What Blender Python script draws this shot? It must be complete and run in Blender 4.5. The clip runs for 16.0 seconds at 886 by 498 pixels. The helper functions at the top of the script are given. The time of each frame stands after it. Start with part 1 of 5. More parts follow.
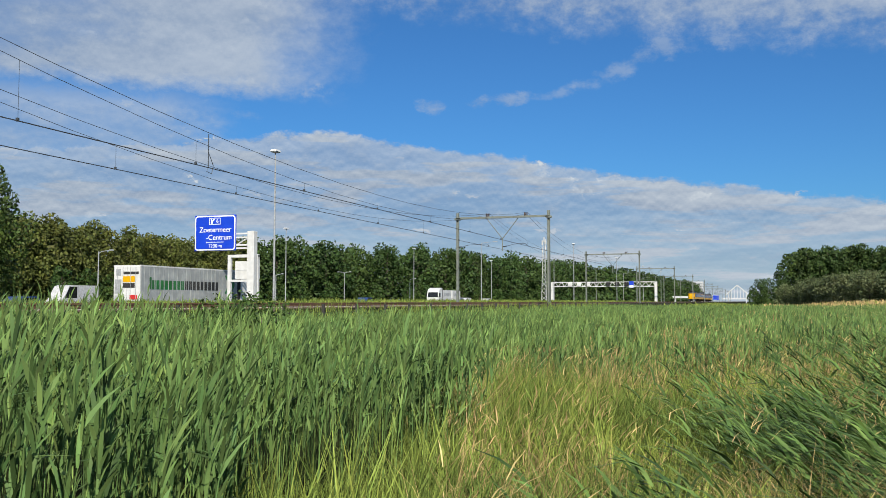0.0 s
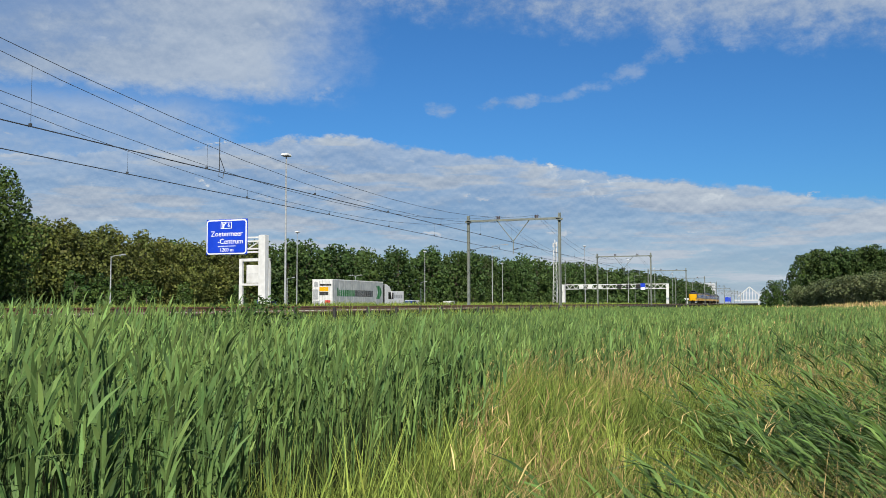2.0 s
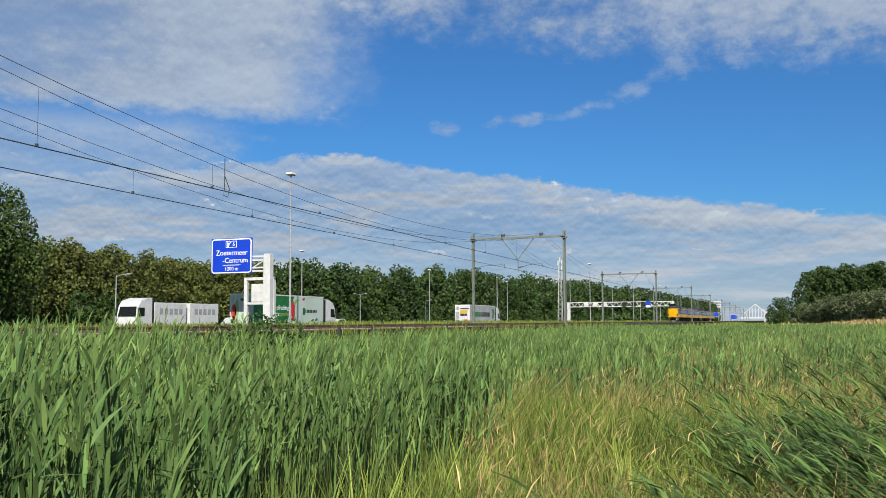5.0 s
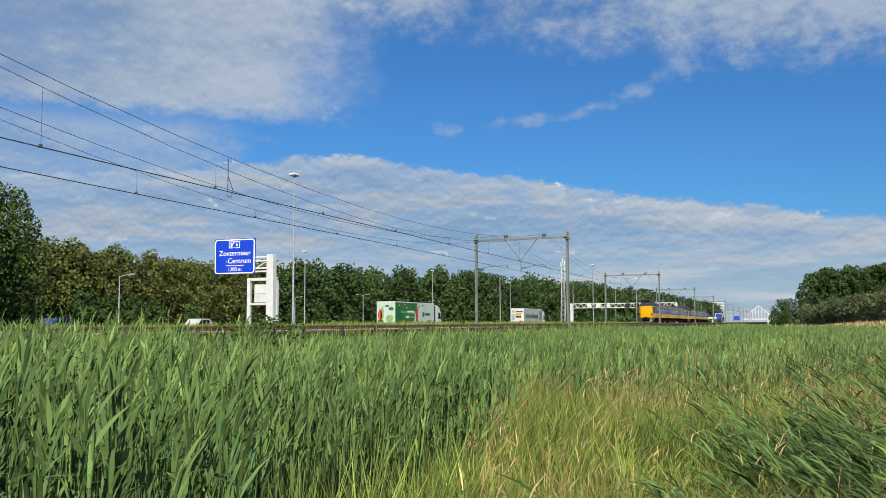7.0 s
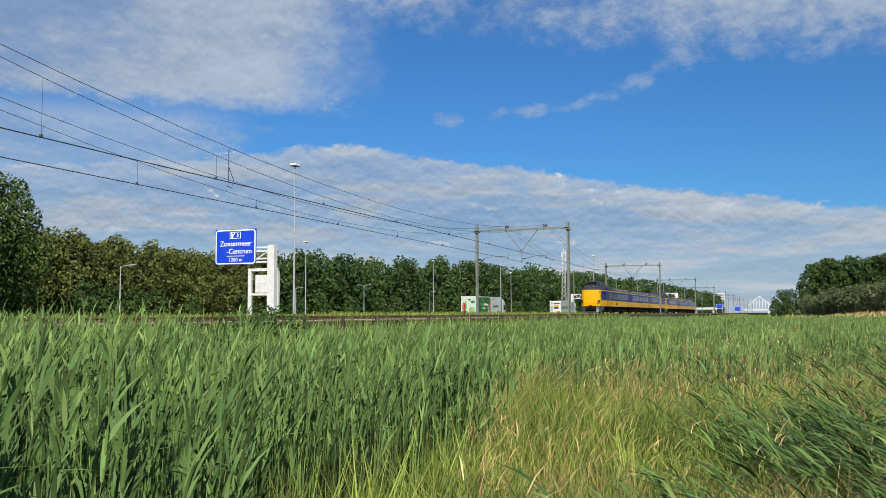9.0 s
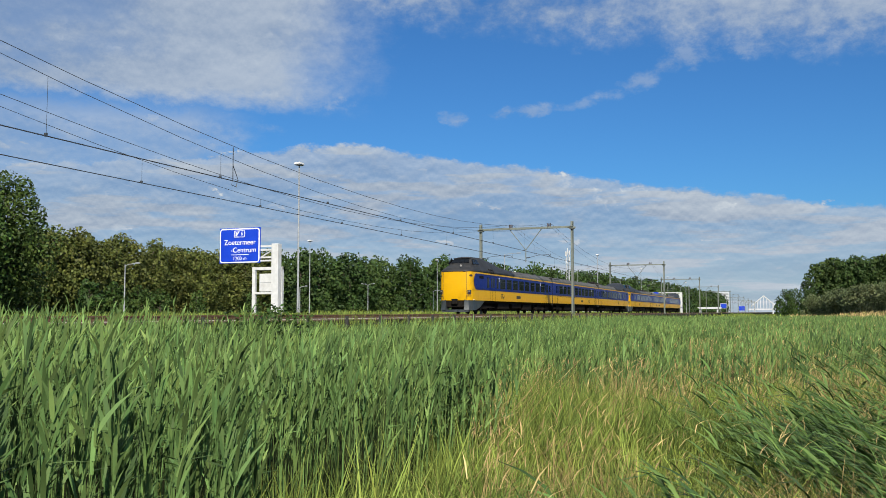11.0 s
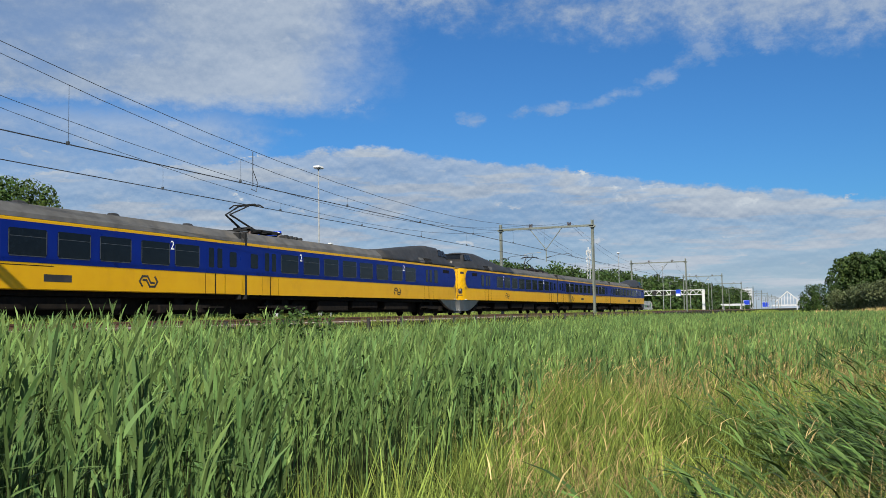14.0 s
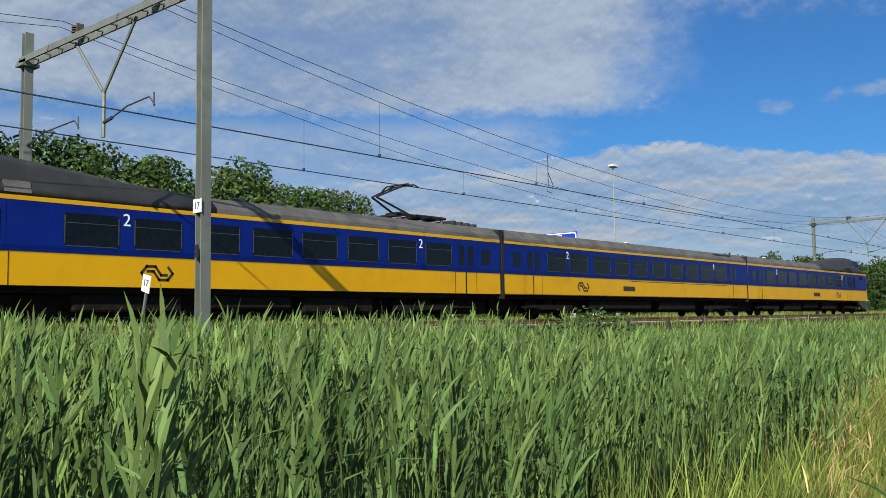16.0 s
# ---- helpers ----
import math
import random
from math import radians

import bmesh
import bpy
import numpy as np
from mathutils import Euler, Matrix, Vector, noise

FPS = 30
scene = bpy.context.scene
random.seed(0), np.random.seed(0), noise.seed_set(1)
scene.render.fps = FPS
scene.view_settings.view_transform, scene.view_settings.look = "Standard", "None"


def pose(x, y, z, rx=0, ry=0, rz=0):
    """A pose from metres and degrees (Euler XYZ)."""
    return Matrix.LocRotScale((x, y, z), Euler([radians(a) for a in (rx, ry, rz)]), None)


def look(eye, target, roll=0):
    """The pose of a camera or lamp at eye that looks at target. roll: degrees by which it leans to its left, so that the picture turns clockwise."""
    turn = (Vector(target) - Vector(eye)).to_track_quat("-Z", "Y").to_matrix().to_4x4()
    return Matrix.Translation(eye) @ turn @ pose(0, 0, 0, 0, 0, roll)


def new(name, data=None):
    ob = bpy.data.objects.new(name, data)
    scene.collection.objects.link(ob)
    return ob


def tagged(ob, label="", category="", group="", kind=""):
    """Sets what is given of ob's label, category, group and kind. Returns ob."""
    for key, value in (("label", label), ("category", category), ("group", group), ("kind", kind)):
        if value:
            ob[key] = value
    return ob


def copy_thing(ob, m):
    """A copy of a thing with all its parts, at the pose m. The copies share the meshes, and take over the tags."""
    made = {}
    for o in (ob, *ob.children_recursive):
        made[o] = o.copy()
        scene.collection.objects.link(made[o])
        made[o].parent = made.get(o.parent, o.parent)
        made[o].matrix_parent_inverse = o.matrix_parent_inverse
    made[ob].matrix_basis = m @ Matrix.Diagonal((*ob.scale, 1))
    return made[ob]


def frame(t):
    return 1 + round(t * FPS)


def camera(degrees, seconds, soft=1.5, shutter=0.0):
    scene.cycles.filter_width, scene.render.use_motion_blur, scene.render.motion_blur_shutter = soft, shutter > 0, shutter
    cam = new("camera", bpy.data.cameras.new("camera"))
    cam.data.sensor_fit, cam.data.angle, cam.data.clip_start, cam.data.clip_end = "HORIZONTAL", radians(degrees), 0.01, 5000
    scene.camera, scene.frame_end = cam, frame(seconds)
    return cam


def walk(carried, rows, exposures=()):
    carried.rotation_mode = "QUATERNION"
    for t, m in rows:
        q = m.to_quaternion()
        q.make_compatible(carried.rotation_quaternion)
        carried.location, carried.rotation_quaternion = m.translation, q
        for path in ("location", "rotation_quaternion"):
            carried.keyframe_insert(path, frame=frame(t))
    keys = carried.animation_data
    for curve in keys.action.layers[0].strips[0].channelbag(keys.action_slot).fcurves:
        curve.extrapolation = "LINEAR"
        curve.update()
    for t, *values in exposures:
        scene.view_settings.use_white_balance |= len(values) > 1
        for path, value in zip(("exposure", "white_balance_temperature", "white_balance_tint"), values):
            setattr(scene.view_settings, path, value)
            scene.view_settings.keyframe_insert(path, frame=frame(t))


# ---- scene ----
EYE = 1.65            # eye height over the field
RAIL = EYE - 0.10     # top of the rails
ROAD = EYE - 1.25     # surface of the motorway
FAR_ROAD = ROAD + 0.15 # surface of its far carriageway
NEAR_TRACK, FAR_TRACK = -20.7, -24.55
PORTALS = [11.7 + 72.2 * i for i in range(-1, 12)]

# ---- camera ----
cam = camera(52.93, 16.0, soft=0.62)
TURNS = [
    (0.0, 19.19, 3.35, -0.06),
    (0.5, 19.46, 3.40, -0.01),
    (1.0, 19.65, 3.40, -0.08),
    (1.5, 19.77, 3.45, 0.01),
    (2.0, 19.90, 3.54, 0.16),
    (2.5, 20.03, 3.62, 0.29),
    (3.0, 20.03, 3.90, 0.26),
    (3.5, 20.09, 4.39, 0.43),
    (4.0, 20.10, 4.64, 0.31),
    (6.5, 20.39, 4.77, 0.43),
    (7.0, 20.40, 4.77, 0.23),
    (7.5, 20.42, 4.80, 0.28),
    (8.0, 20.38, 4.71, 0.20),
    (8.5, 20.45, 4.37, 0.24),
    (9.0, 20.45, 4.16, 0.21),
    (11.5, 20.78, 4.11, 0.15),
    (12.0, 20.84, 4.21, 0.34),
    (12.5, 20.99, 4.21, 0.57),
    (13.0, 21.19, 4.22, 0.47),
    (13.5, 21.66, 4.15, 0.63),
    (14.0, 22.06, 4.17, 0.96),
    (14.5, 22.81, 4.30, 1.21),
    (15.0, 25.23, 4.42, 1.40),
    (15.5, 31.11, 4.45, 1.35),
    (16.0, 41.00, 4.46, 0.81)]
walk(cam, [(t, pose(0, 0, EYE, 90 + pitch, roll, yaw)) for t, yaw, pitch, roll in TURNS])

# ---- light ----
SUN_WAY = Vector((-1.0, 2.0, -1.45)).normalized()
elevation = math.asin(-SUN_WAY.z)
rotation = math.atan2(-SUN_WAY.x, -SUN_WAY.y)
sun = new("sun", bpy.data.lights.new("sun", "SUN"))
sun.data.energy, sun.data.angle, sun.data.color = 5.0, radians(0.53), (1.0, 0.93, 0.82)
sun.matrix_world = look((0, 0, 60), Vector((0, 0, 60)) + SUN_WAY)


class Tree:
    """Shorthand to lay out shader nodes."""

    def __init__(self, owner):
        owner.use_nodes = True
        self.t = owner.node_tree
        self.t.nodes.clear()

    def n(self, kind):
        return self.t.nodes.new("ShaderNode" + kind)

    def to(self, a, b):
        self.t.links.new(a, b)

    def math(self, op, a, b=None, c=None, clamp=False):
        node = self.n("Math")
        node.operation, node.use_clamp = op, clamp
        for i, v in enumerate((a, b, c)):
            if v is None:
                continue
            if isinstance(v, (int, float)):
                node.inputs[i].default_value = v
            else:
                self.to(v, node.inputs[i])
        return node.outputs[0]

    def step(self, v, lo, hi, a=0.0, b=1.0):
        node = self.n("MapRange")
        node.interpolation_type = "SMOOTHSTEP"
        self.to(v, node.inputs[0])
        for i, x in enumerate((lo, hi, a, b)):
            if isinstance(x, (int, float)):
                node.inputs[i + 1].default_value = x
            else:
                self.to(x, node.inputs[i + 1])
        return node.outputs[0]

    def noise(self, vec, scale, detail=6, rough=0.55, distort=0.0):
        node = self.n("TexNoise")
        if vec is not None:
            self.to(vec, node.inputs["Vector"])
        node.inputs["Scale"].default_value = scale
        node.inputs["Detail"].default_value = detail
        node.inputs["Roughness"].default_value = rough
        node.inputs["Distortion"].default_value = distort
        return node.outputs[0]

    def mix(self, f, a, b, kind="MIX"):
        node = self.n("Mix")
        node.data_type, node.blend_type = "RGBA", kind
        for i, v in ((0, f), (6, a), (7, b)):
            if isinstance(v, (int, float)):
                node.inputs[i].default_value = v
            elif isinstance(v, tuple):
                node.inputs[i].default_value = (*v, 1)[:4]
            else:
                self.to(v, node.inputs[i])
        return node.outputs[2]


def make_sky():
    """A clear sky with a low bank of broken cloud and a large thin cloud above it."""
    world = bpy.data.worlds.new("sky")
    scene.world = world
    w = Tree(world)
    sky = w.n("TexSky")
    sky.sky_type = "NISHITA"
    sky.sun_disc = False
    sky.sun_elevation, sky.sun_rotation = elevation, rotation
    sky.altitude, sky.air_density, sky.dust_density, sky.ozone_density = 0, 1.0, 0.6, 2.5
    way = w.n("TexCoord").outputs["Generated"]
    xyz = w.n("SeparateXYZ")
    w.to(way, xyz.inputs[0])
    x, y, z = xyz.outputs
    el = w.math("MULTIPLY", w.math("ARCSINE", z), 57.2958)
    az = w.math("MULTIPLY", w.math("ARCTAN2", w.math("MULTIPLY", x, -1.0), y), 57.2958)
    # cloud field in angles, wider than high, flatter towards the horizon
    flat = w.math("MULTIPLY", w.math("POWER", w.math("MAXIMUM", el, 0.1), 0.72), 3.1)

    def spot(wide, high, lift=0.0, push=None, much=0.0):
        at = w.n("CombineXYZ")
        u, v = w.math("MULTIPLY", az, wide), w.math("MULTIPLY", w.math("ADD", flat, lift), high)
        if push is not None:
            u = w.math("ADD", u, w.math("MULTIPLY", w.math("SUBTRACT", push[0], 0.5), much))
            v = w.math("ADD", v, w.math("MULTIPLY", w.math("SUBTRACT", push[1], 0.5), much))
        w.to(u, at.inputs[0])
        w.to(v, at.inputs[1])
        return at.outputs[0]

    def field(wide, high, detail, rough, lift=0.0, distort=0.0):
        return w.noise(spot(wide, high, lift), 1.0, detail, rough, distort)

    def puffs(wide, high, lift, push, much):
        """Rounded cloud heads: 1 in their middle, 0 between them."""
        cell = w.n("TexVoronoi")
        cell.feature = "SMOOTH_F1"
        cell.inputs["Smoothness"].default_value = 0.55
        cell.inputs["Detail"].default_value = 2.0
        cell.inputs["Roughness"].default_value = 0.55
        w.to(spot(wide, high, lift, push, much), cell.inputs["Vector"])
        cell.inputs["Scale"].default_value = 1.0
        return w.step(cell.outputs["Distance"], 0.62, 0.08)

    fine = field(0.46, 0.62, 9, 0.66)
    fine_up = field(0.46, 0.62, 9, 0.66, 0.30)
    other = field(0.46, 0.62, 6, 0.6, 31.0)
    broad = field(0.050, 0.13, 6, 0.5, 3.0, 0.2)
    layer = field(0.085, 0.42, 7, 0.58, 7.0, 0.1)
    heads = puffs(0.40, 0.66, 5.0, (fine, other), 1.9)
    wob = w.math("MULTIPLY", w.math("SUBTRACT", fine, 0.5), 3.0)
    side_az = w.math("MINIMUM", w.math("MAXIMUM", az, -40.0), 60.0)
    # the low bank: its upper edge sinks to either side of its crest
    crest = w.math("MULTIPLY_ADD", w.math("MINIMUM", side_az, 26.5), 0.145, 7.0)
    crest = w.math("SUBTRACT", crest, w.math("MULTIPLY", w.math("MAXIMUM", w.math("SUBTRACT", side_az, 26.5), 0.0), 0.10))
    edge = w.math("ADD", crest, w.math("MULTIPLY_ADD", heads, 0.55, w.math("MULTIPLY", wob, 0.55)))
    depth = w.math("SUBTRACT", edge, el)
    bank = w.step(depth, -0.05, 0.32)
    holes = w.step(w.math("ADD", w.math("MULTIPLY", heads, 0.50), w.math("MULTIPLY", fine, 0.70)), 0.30, 0.66, 0.74, 1.0)
    holes = w.math("MAXIMUM", holes, w.step(layer, 0.40, 0.58, 0.0, 1.0))
    low = w.math("MULTIPLY", bank, holes)
    # the large cloud above, torn at its lower side, and a bright patch that joins it to the bank
    side = w.step(w.math("ADD", w.math("MULTIPLY_ADD", el, 0.30, az), w.math("MULTIPLY", wob, 2.4)), 28.2, 37.5)
    rise = w.step(w.math("ADD", el, w.math("MULTIPLY", wob, 0.9)), 12.2, 14.0)
    big = w.math("MULTIPLY", w.math("MULTIPLY", side, rise), w.step(w.math("MULTIPLY_ADD", fine, 0.35, broad), 0.42, 0.66, 0.60, 0.95))
    patch = w.math("MULTIPLY", w.step(w.math("ADD", az, w.math("MULTIPLY", wob, 2.0)), 31.5, 37.5), w.step(w.math("ADD", el, wob), 13.4, 11.6))
    patch = w.math("MULTIPLY", patch, w.step(w.math("ADD", heads, fine), 0.35, 0.90, 0.62, 1.0))
    # thin streaks high up
    veil = w.math("MULTIPLY", w.step(w.math("ADD", w.math("MULTIPLY_ADD", side_az, -0.12, el), w.math("MULTIPLY", wob, 1.2)), 15.0, 17.6), w.step(w.math("MULTIPLY_ADD", fine, 0.6, broad), 0.52, 0.92))
    cover = w.math("MAXIMUM", w.math("MAXIMUM", low, w.math("MULTIPLY", big, 0.92)), w.math("MAXIMUM", w.math("MULTIPLY", veil, 0.80), w.math("MULTIPLY", patch, 0.85)))
    cover = w.math("MAXIMUM", cover, w.step(el, 6.0, 0.0, 0.0, 0.85))
    # torn tufts and a slanting wisp in the open blue: bearing, height, half width, half height, slope, density
    for a0, e0, ra, re, tilt, much in ((19.9, 12.5, 0.9, 0.42, 0.0, 0.55), (15.6, 12.7, 1.9, 0.45, -0.10, 0.50), (12.1, 13.1, 1.4, 0.28, -0.12, 0.35), (7.6, 14.6, 3.3, 0.55, -0.38, 0.42), (3.6, 15.9, 3.0, 0.8, -0.1, 0.45), (27.5, 13.3, 2.2, 0.5, -0.08, 0.6), (31.8, 11.6, 1.2, 0.35, 0.0, 0.3)):
        da = w.math("DIVIDE", w.math("SUBTRACT", az, a0), ra)
        de = w.math("DIVIDE", w.math("SUBTRACT", w.math("SUBTRACT", el, e0), w.math("MULTIPLY", w.math("SUBTRACT", az, a0), tilt)), re)
        far_off = w.math("ADD", w.math("ADD", w.math("MULTIPLY", da, da), w.math("MULTIPLY", de, de)), w.math("MULTIPLY", w.math("SUBTRACT", 0.5, fine), 9.0))
        cover = w.math("MAXIMUM", cover, w.math("MULTIPLY", w.step(far_off, 1.5, -0.8, 0.0, much), w.step(fine_up, 0.34, 0.60, 0.35, 0.95)))
    # sunlit heads bright, hollows and undersides blue-grey
    relief = w.math("ADD", w.math("MULTIPLY", w.math("SUBTRACT", fine, fine_up), 1.5), w.math("MULTIPLY_ADD", heads, 0.82, w.math("MULTIPLY_ADD", w.math("SUBTRACT", layer, 0.5), 1.2, 0.22)))
    rim = w.math("MULTIPLY", w.math("MULTIPLY", bank, w.step(depth, 1.8, 0.1)), 0.24)
    relief = w.math("ADD", relief, rim, clamp=True)
    soft = w.step(w.math("MULTIPLY_ADD", w.math("SUBTRACT", fine, 0.5), 0.5, broad), 0.30, 0.66, 0.20, 1.0)
    relief = w.math("ADD", w.math("MULTIPLY", relief, w.math("MULTIPLY_ADD", bank, 0.62, 0.38)), w.math("MULTIPLY", soft, w.math("MULTIPLY_ADD", bank, -0.44, 0.44)), clamp=True)
    calm = w.step(el, 6.0, 1.8)
    relief = w.math("ADD", w.math("MULTIPLY", relief, w.math("MULTIPLY_ADD", calm, -0.70, 1.0)), w.math("MULTIPLY", calm, w.math("MULTIPLY_ADD", w.step(layer, 0.32, 0.68), 0.34, 0.26)), clamp=True)
    white = w.mix(relief, (3.6, 4.8, 6.7), (8.9, 9.7, 10.4))
    tint = w.mix(1.0, sky.outputs[0], (0.40, 0.90, 1.42), "MULTIPLY")
    out = w.n("Background")
    w.to(w.mix(cover, tint, white), out.inputs[0])
    out.inputs[1].default_value = 0.058
    w.to(out.outputs[0], w.n("OutputWorld").inputs[0])


make_sky()
scene.view_settings.exposure = 0.29

# ---- materials ----


def mat(name, color, rough=0.6, metal=0.0, second=None, scale=6.0, vary=0.0, bump=0.0, bump_scale=40.0, leafy=0.0, spec=0.5, dirt=None, dirt_scale=1.2, piece=0.0):
    """A procedural material: two tones of noise, fine bump, variation by island or by object, dirt in patches."""
    m = bpy.data.materials.new(name)
    k = Tree(m)
    place = k.n("TexCoord").outputs["Object"]
    second = second or tuple(c * 0.72 for c in color)
    tone = k.mix(k.step(k.noise(place, scale, 5), 0.35, 0.68), second, color)
    if dirt:
        tone = k.mix(k.math("MULTIPLY", k.step(k.noise(place, dirt_scale, 7, 0.65), 0.48, 0.72), 0.7), tone, dirt)
    if vary:
        chance = k.n("NewGeometry").outputs["Random Per Island"]
        bright = k.n("HueSaturation")
        k.to(k.math("MULTIPLY_ADD", chance, vary * 2, 1 - vary), bright.inputs["Value"])
        k.to(k.math("MULTIPLY_ADD", k.math("FRACT", k.math("MULTIPLY", chance, 17.0)), 0.03, 0.490), bright.inputs["Hue"])
        k.to(tone, bright.inputs["Color"])
        tone = bright.outputs[0]
    if piece:
        chance = k.n("ObjectInfo").outputs["Random"]
        bright = k.n("HueSaturation")
        k.to(k.math("MULTIPLY_ADD", chance, piece * 2, 1 - piece), bright.inputs["Value"])
        k.to(k.math("MULTIPLY_ADD", k.math("FRACT", k.math("MULTIPLY", chance, 13.0)), 0.02, 0.492), bright.inputs["Hue"])
        k.to(tone, bright.inputs["Color"])
        tone = bright.outputs[0]
    p = k.n("BsdfPrincipled")
    k.to(tone, p.inputs["Base Color"])
    k.to(k.math("MULTIPLY_ADD", k.noise(place, scale * 2.3, 4), 0.24, rough - 0.12, clamp=True), p.inputs["Roughness"])
    p.inputs["Metallic"].default_value = metal
    p.inputs["Specular IOR Level"].default_value = spec
    if bump:
        b = k.n("Bump")
        b.inputs["Strength"].default_value = bump
        b.inputs["Distance"].default_value = 0.02
        k.to(k.noise(place, bump_scale, 5), b.inputs["Height"])
        k.to(b.outputs[0], p.inputs["Normal"])
    shader = p.outputs[0]
    if leafy:
        glow = k.n("BsdfTranslucent")
        k.to(k.mix(1.0, tone, (1.1, 1.25, 0.45), "MULTIPLY"), glow.inputs[0])
        both = k.n("MixShader")
        both.inputs[0].default_value = leafy
        k.to(shader, both.inputs[1])
        k.to(glow.outputs[0], both.inputs[2])
        shader = both.outputs[0]
    k.to(shader, k.n("OutputMaterial").inputs[0])
    return m


M_REED = mat("reed_leaf", (0.160, 0.236, 0.064), 0.62, second=(0.068, 0.118, 0.036), scale=1.3, vary=0.50, leafy=0.0, spec=0.16)
M_REED_DARK = mat("reed_lodged", (0.120, 0.190, 0.046), 0.6, second=(0.045, 0.080, 0.022), scale=1.5, vary=0.5, leafy=0.0, spec=0.16)
M_GRASS = mat("grass", (0.215, 0.258, 0.052), 0.65, second=(0.100, 0.142, 0.032), scale=0.9, vary=0.65, leafy=0.03, spec=0.12)
M_DRY = mat("dry_grass", (0.50, 0.37, 0.17), 0.7, second=(0.31, 0.215, 0.095), scale=0.8, vary=0.45, leafy=0.06, spec=0.2)
# ground colour taken near black: the shade between the stems is put into it
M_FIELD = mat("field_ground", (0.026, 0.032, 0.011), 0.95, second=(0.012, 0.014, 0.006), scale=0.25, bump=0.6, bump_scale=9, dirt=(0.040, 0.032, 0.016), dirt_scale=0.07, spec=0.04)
M_BALLAST = mat("ballast", (0.16, 0.120, 0.090), 0.95, second=(0.085, 0.062, 0.047), scale=14, bump=1.0, bump_scale=22, dirt=(0.11, 0.065, 0.045), dirt_scale=0.6, spec=0.06)
M_RAIL = mat("rail_steel", (0.16, 0.085, 0.05), 0.75, 0.3, scale=9)
M_SLEEPER = mat("sleeper_concrete", (0.34, 0.31, 0.27), 0.9, scale=5, bump=0.3)
M_ASPHALT = mat("asphalt", (0.06, 0.06, 0.062), 0.9, scale=3, bump=0.3, bump_scale=60)
M_LINE = mat("road_paint", (0.7, 0.7, 0.68), 0.7, scale=8)
M_STEEL = mat("galvanised_steel", (0.205, 0.228, 0.205), 0.6, 0.2, second=(0.155, 0.178, 0.155), scale=3, dirt=(0.12, 0.12, 0.10), dirt_scale=1.5)
M_PALE_STEEL = mat("pale_steel", (0.50, 0.51, 0.50), 0.55, 0.1, second=(0.42, 0.43, 0.42), scale=3)
M_WIRE = mat("wire_copper", (0.07, 0.08, 0.09), 0.6, 0.4)
M_INSUL = mat("insulator", (0.10, 0.07, 0.06), 0.35)
M_WHITE = mat("white_paint", (0.62, 0.63, 0.62), 0.45, second=(0.54, 0.55, 0.54), scale=2.5, dirt=(0.44, 0.44, 0.41), dirt_scale=0.8)
M_GREY = mat("grey_paint", (0.34, 0.36, 0.37), 0.5)
M_SIGN_BLUE = mat("sign_blue", (0.006, 0.050, 0.52), 0.4, second=(0.005, 0.042, 0.47), scale=1)
M_SIGN_WHITE = mat("sign_white", (0.85, 0.85, 0.85), 0.4, second=(0.82, 0.82, 0.82))
M_FENCE = mat("fence_post", (0.035, 0.035, 0.03), 0.8)
M_BLACK = mat("black_rubber", (0.010, 0.010, 0.010), 0.75)
# dark running gear, made near black to carry the shade beneath the coaches
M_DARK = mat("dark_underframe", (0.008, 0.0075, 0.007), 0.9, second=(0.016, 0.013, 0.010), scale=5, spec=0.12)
M_YELLOW = mat("train_yellow", (0.62, 0.345, 0.003), 0.34, second=(0.60, 0.325, 0.003), scale=1.2, dirt=(0.52, 0.275, 0.006), dirt_scale=0.7, spec=0.25)
M_BLUE = mat("train_blue", (0.003, 0.017, 0.175), 0.32, second=(0.003, 0.014, 0.150), scale=1.2, dirt=(0.006, 0.020, 0.15), dirt_scale=0.7, spec=0.12)
M_ROOF = mat("train_roof", (0.105, 0.104, 0.100), 0.75, second=(0.070, 0.068, 0.064), scale=1.5, dirt=(0.15, 0.13, 0.10), dirt_scale=0.9)
M_HOOD = mat("train_hood", (0.024, 0.024, 0.025), 0.6, second=(0.016, 0.016, 0.016), scale=1.5, dirt=(0.055, 0.050, 0.045), dirt_scale=0.9)
M_SKIRT = mat("train_skirt", (0.046, 0.056, 0.062), 0.38, second=(0.030, 0.037, 0.041), scale=2, dirt=(0.025, 0.026, 0.025), dirt_scale=1.4)
M_WINDOW = mat("train_window", (0.006, 0.008, 0.011), 0.13, second=(0.004, 0.005, 0.007), spec=0.22)
M_FRAME = mat("window_frame", (0.085, 0.095, 0.105), 0.4, 0.4)
M_LAMP = mat("head_lamp_glass", (0.30, 0.29, 0.28), 0.2)
M_TAIL = mat("tail_lens", (0.10, 0.012, 0.010), 0.2)
M_RED = mat("red_paint", (0.55, 0.03, 0.03), 0.45)
M_GREEN = mat("green_print", (0.016, 0.150, 0.034), 0.5, second=(0.010, 0.105, 0.022), scale=1)
M_LIME = mat("lime_print", (0.26, 0.40, 0.12), 0.5)
M_TARP = mat("grey_tarpaulin", (0.35, 0.37, 0.365), 0.55, second=(0.26, 0.28, 0.28), scale=1.4, bump=0.3, bump_scale=5)
M_MINT = mat("pale_mint_print", (0.40, 0.50, 0.42), 0.45, second=(0.46, 0.54, 0.49), scale=0.6)
M_CAR_BLUE = mat("car_blue", (0.02, 0.05, 0.16), 0.25)
M_CAR_WHITE = mat("van_white", (0.55, 0.56, 0.57), 0.3)
M_CAR_RED = mat("car_red", (0.40, 0.05, 0.04), 0.3)
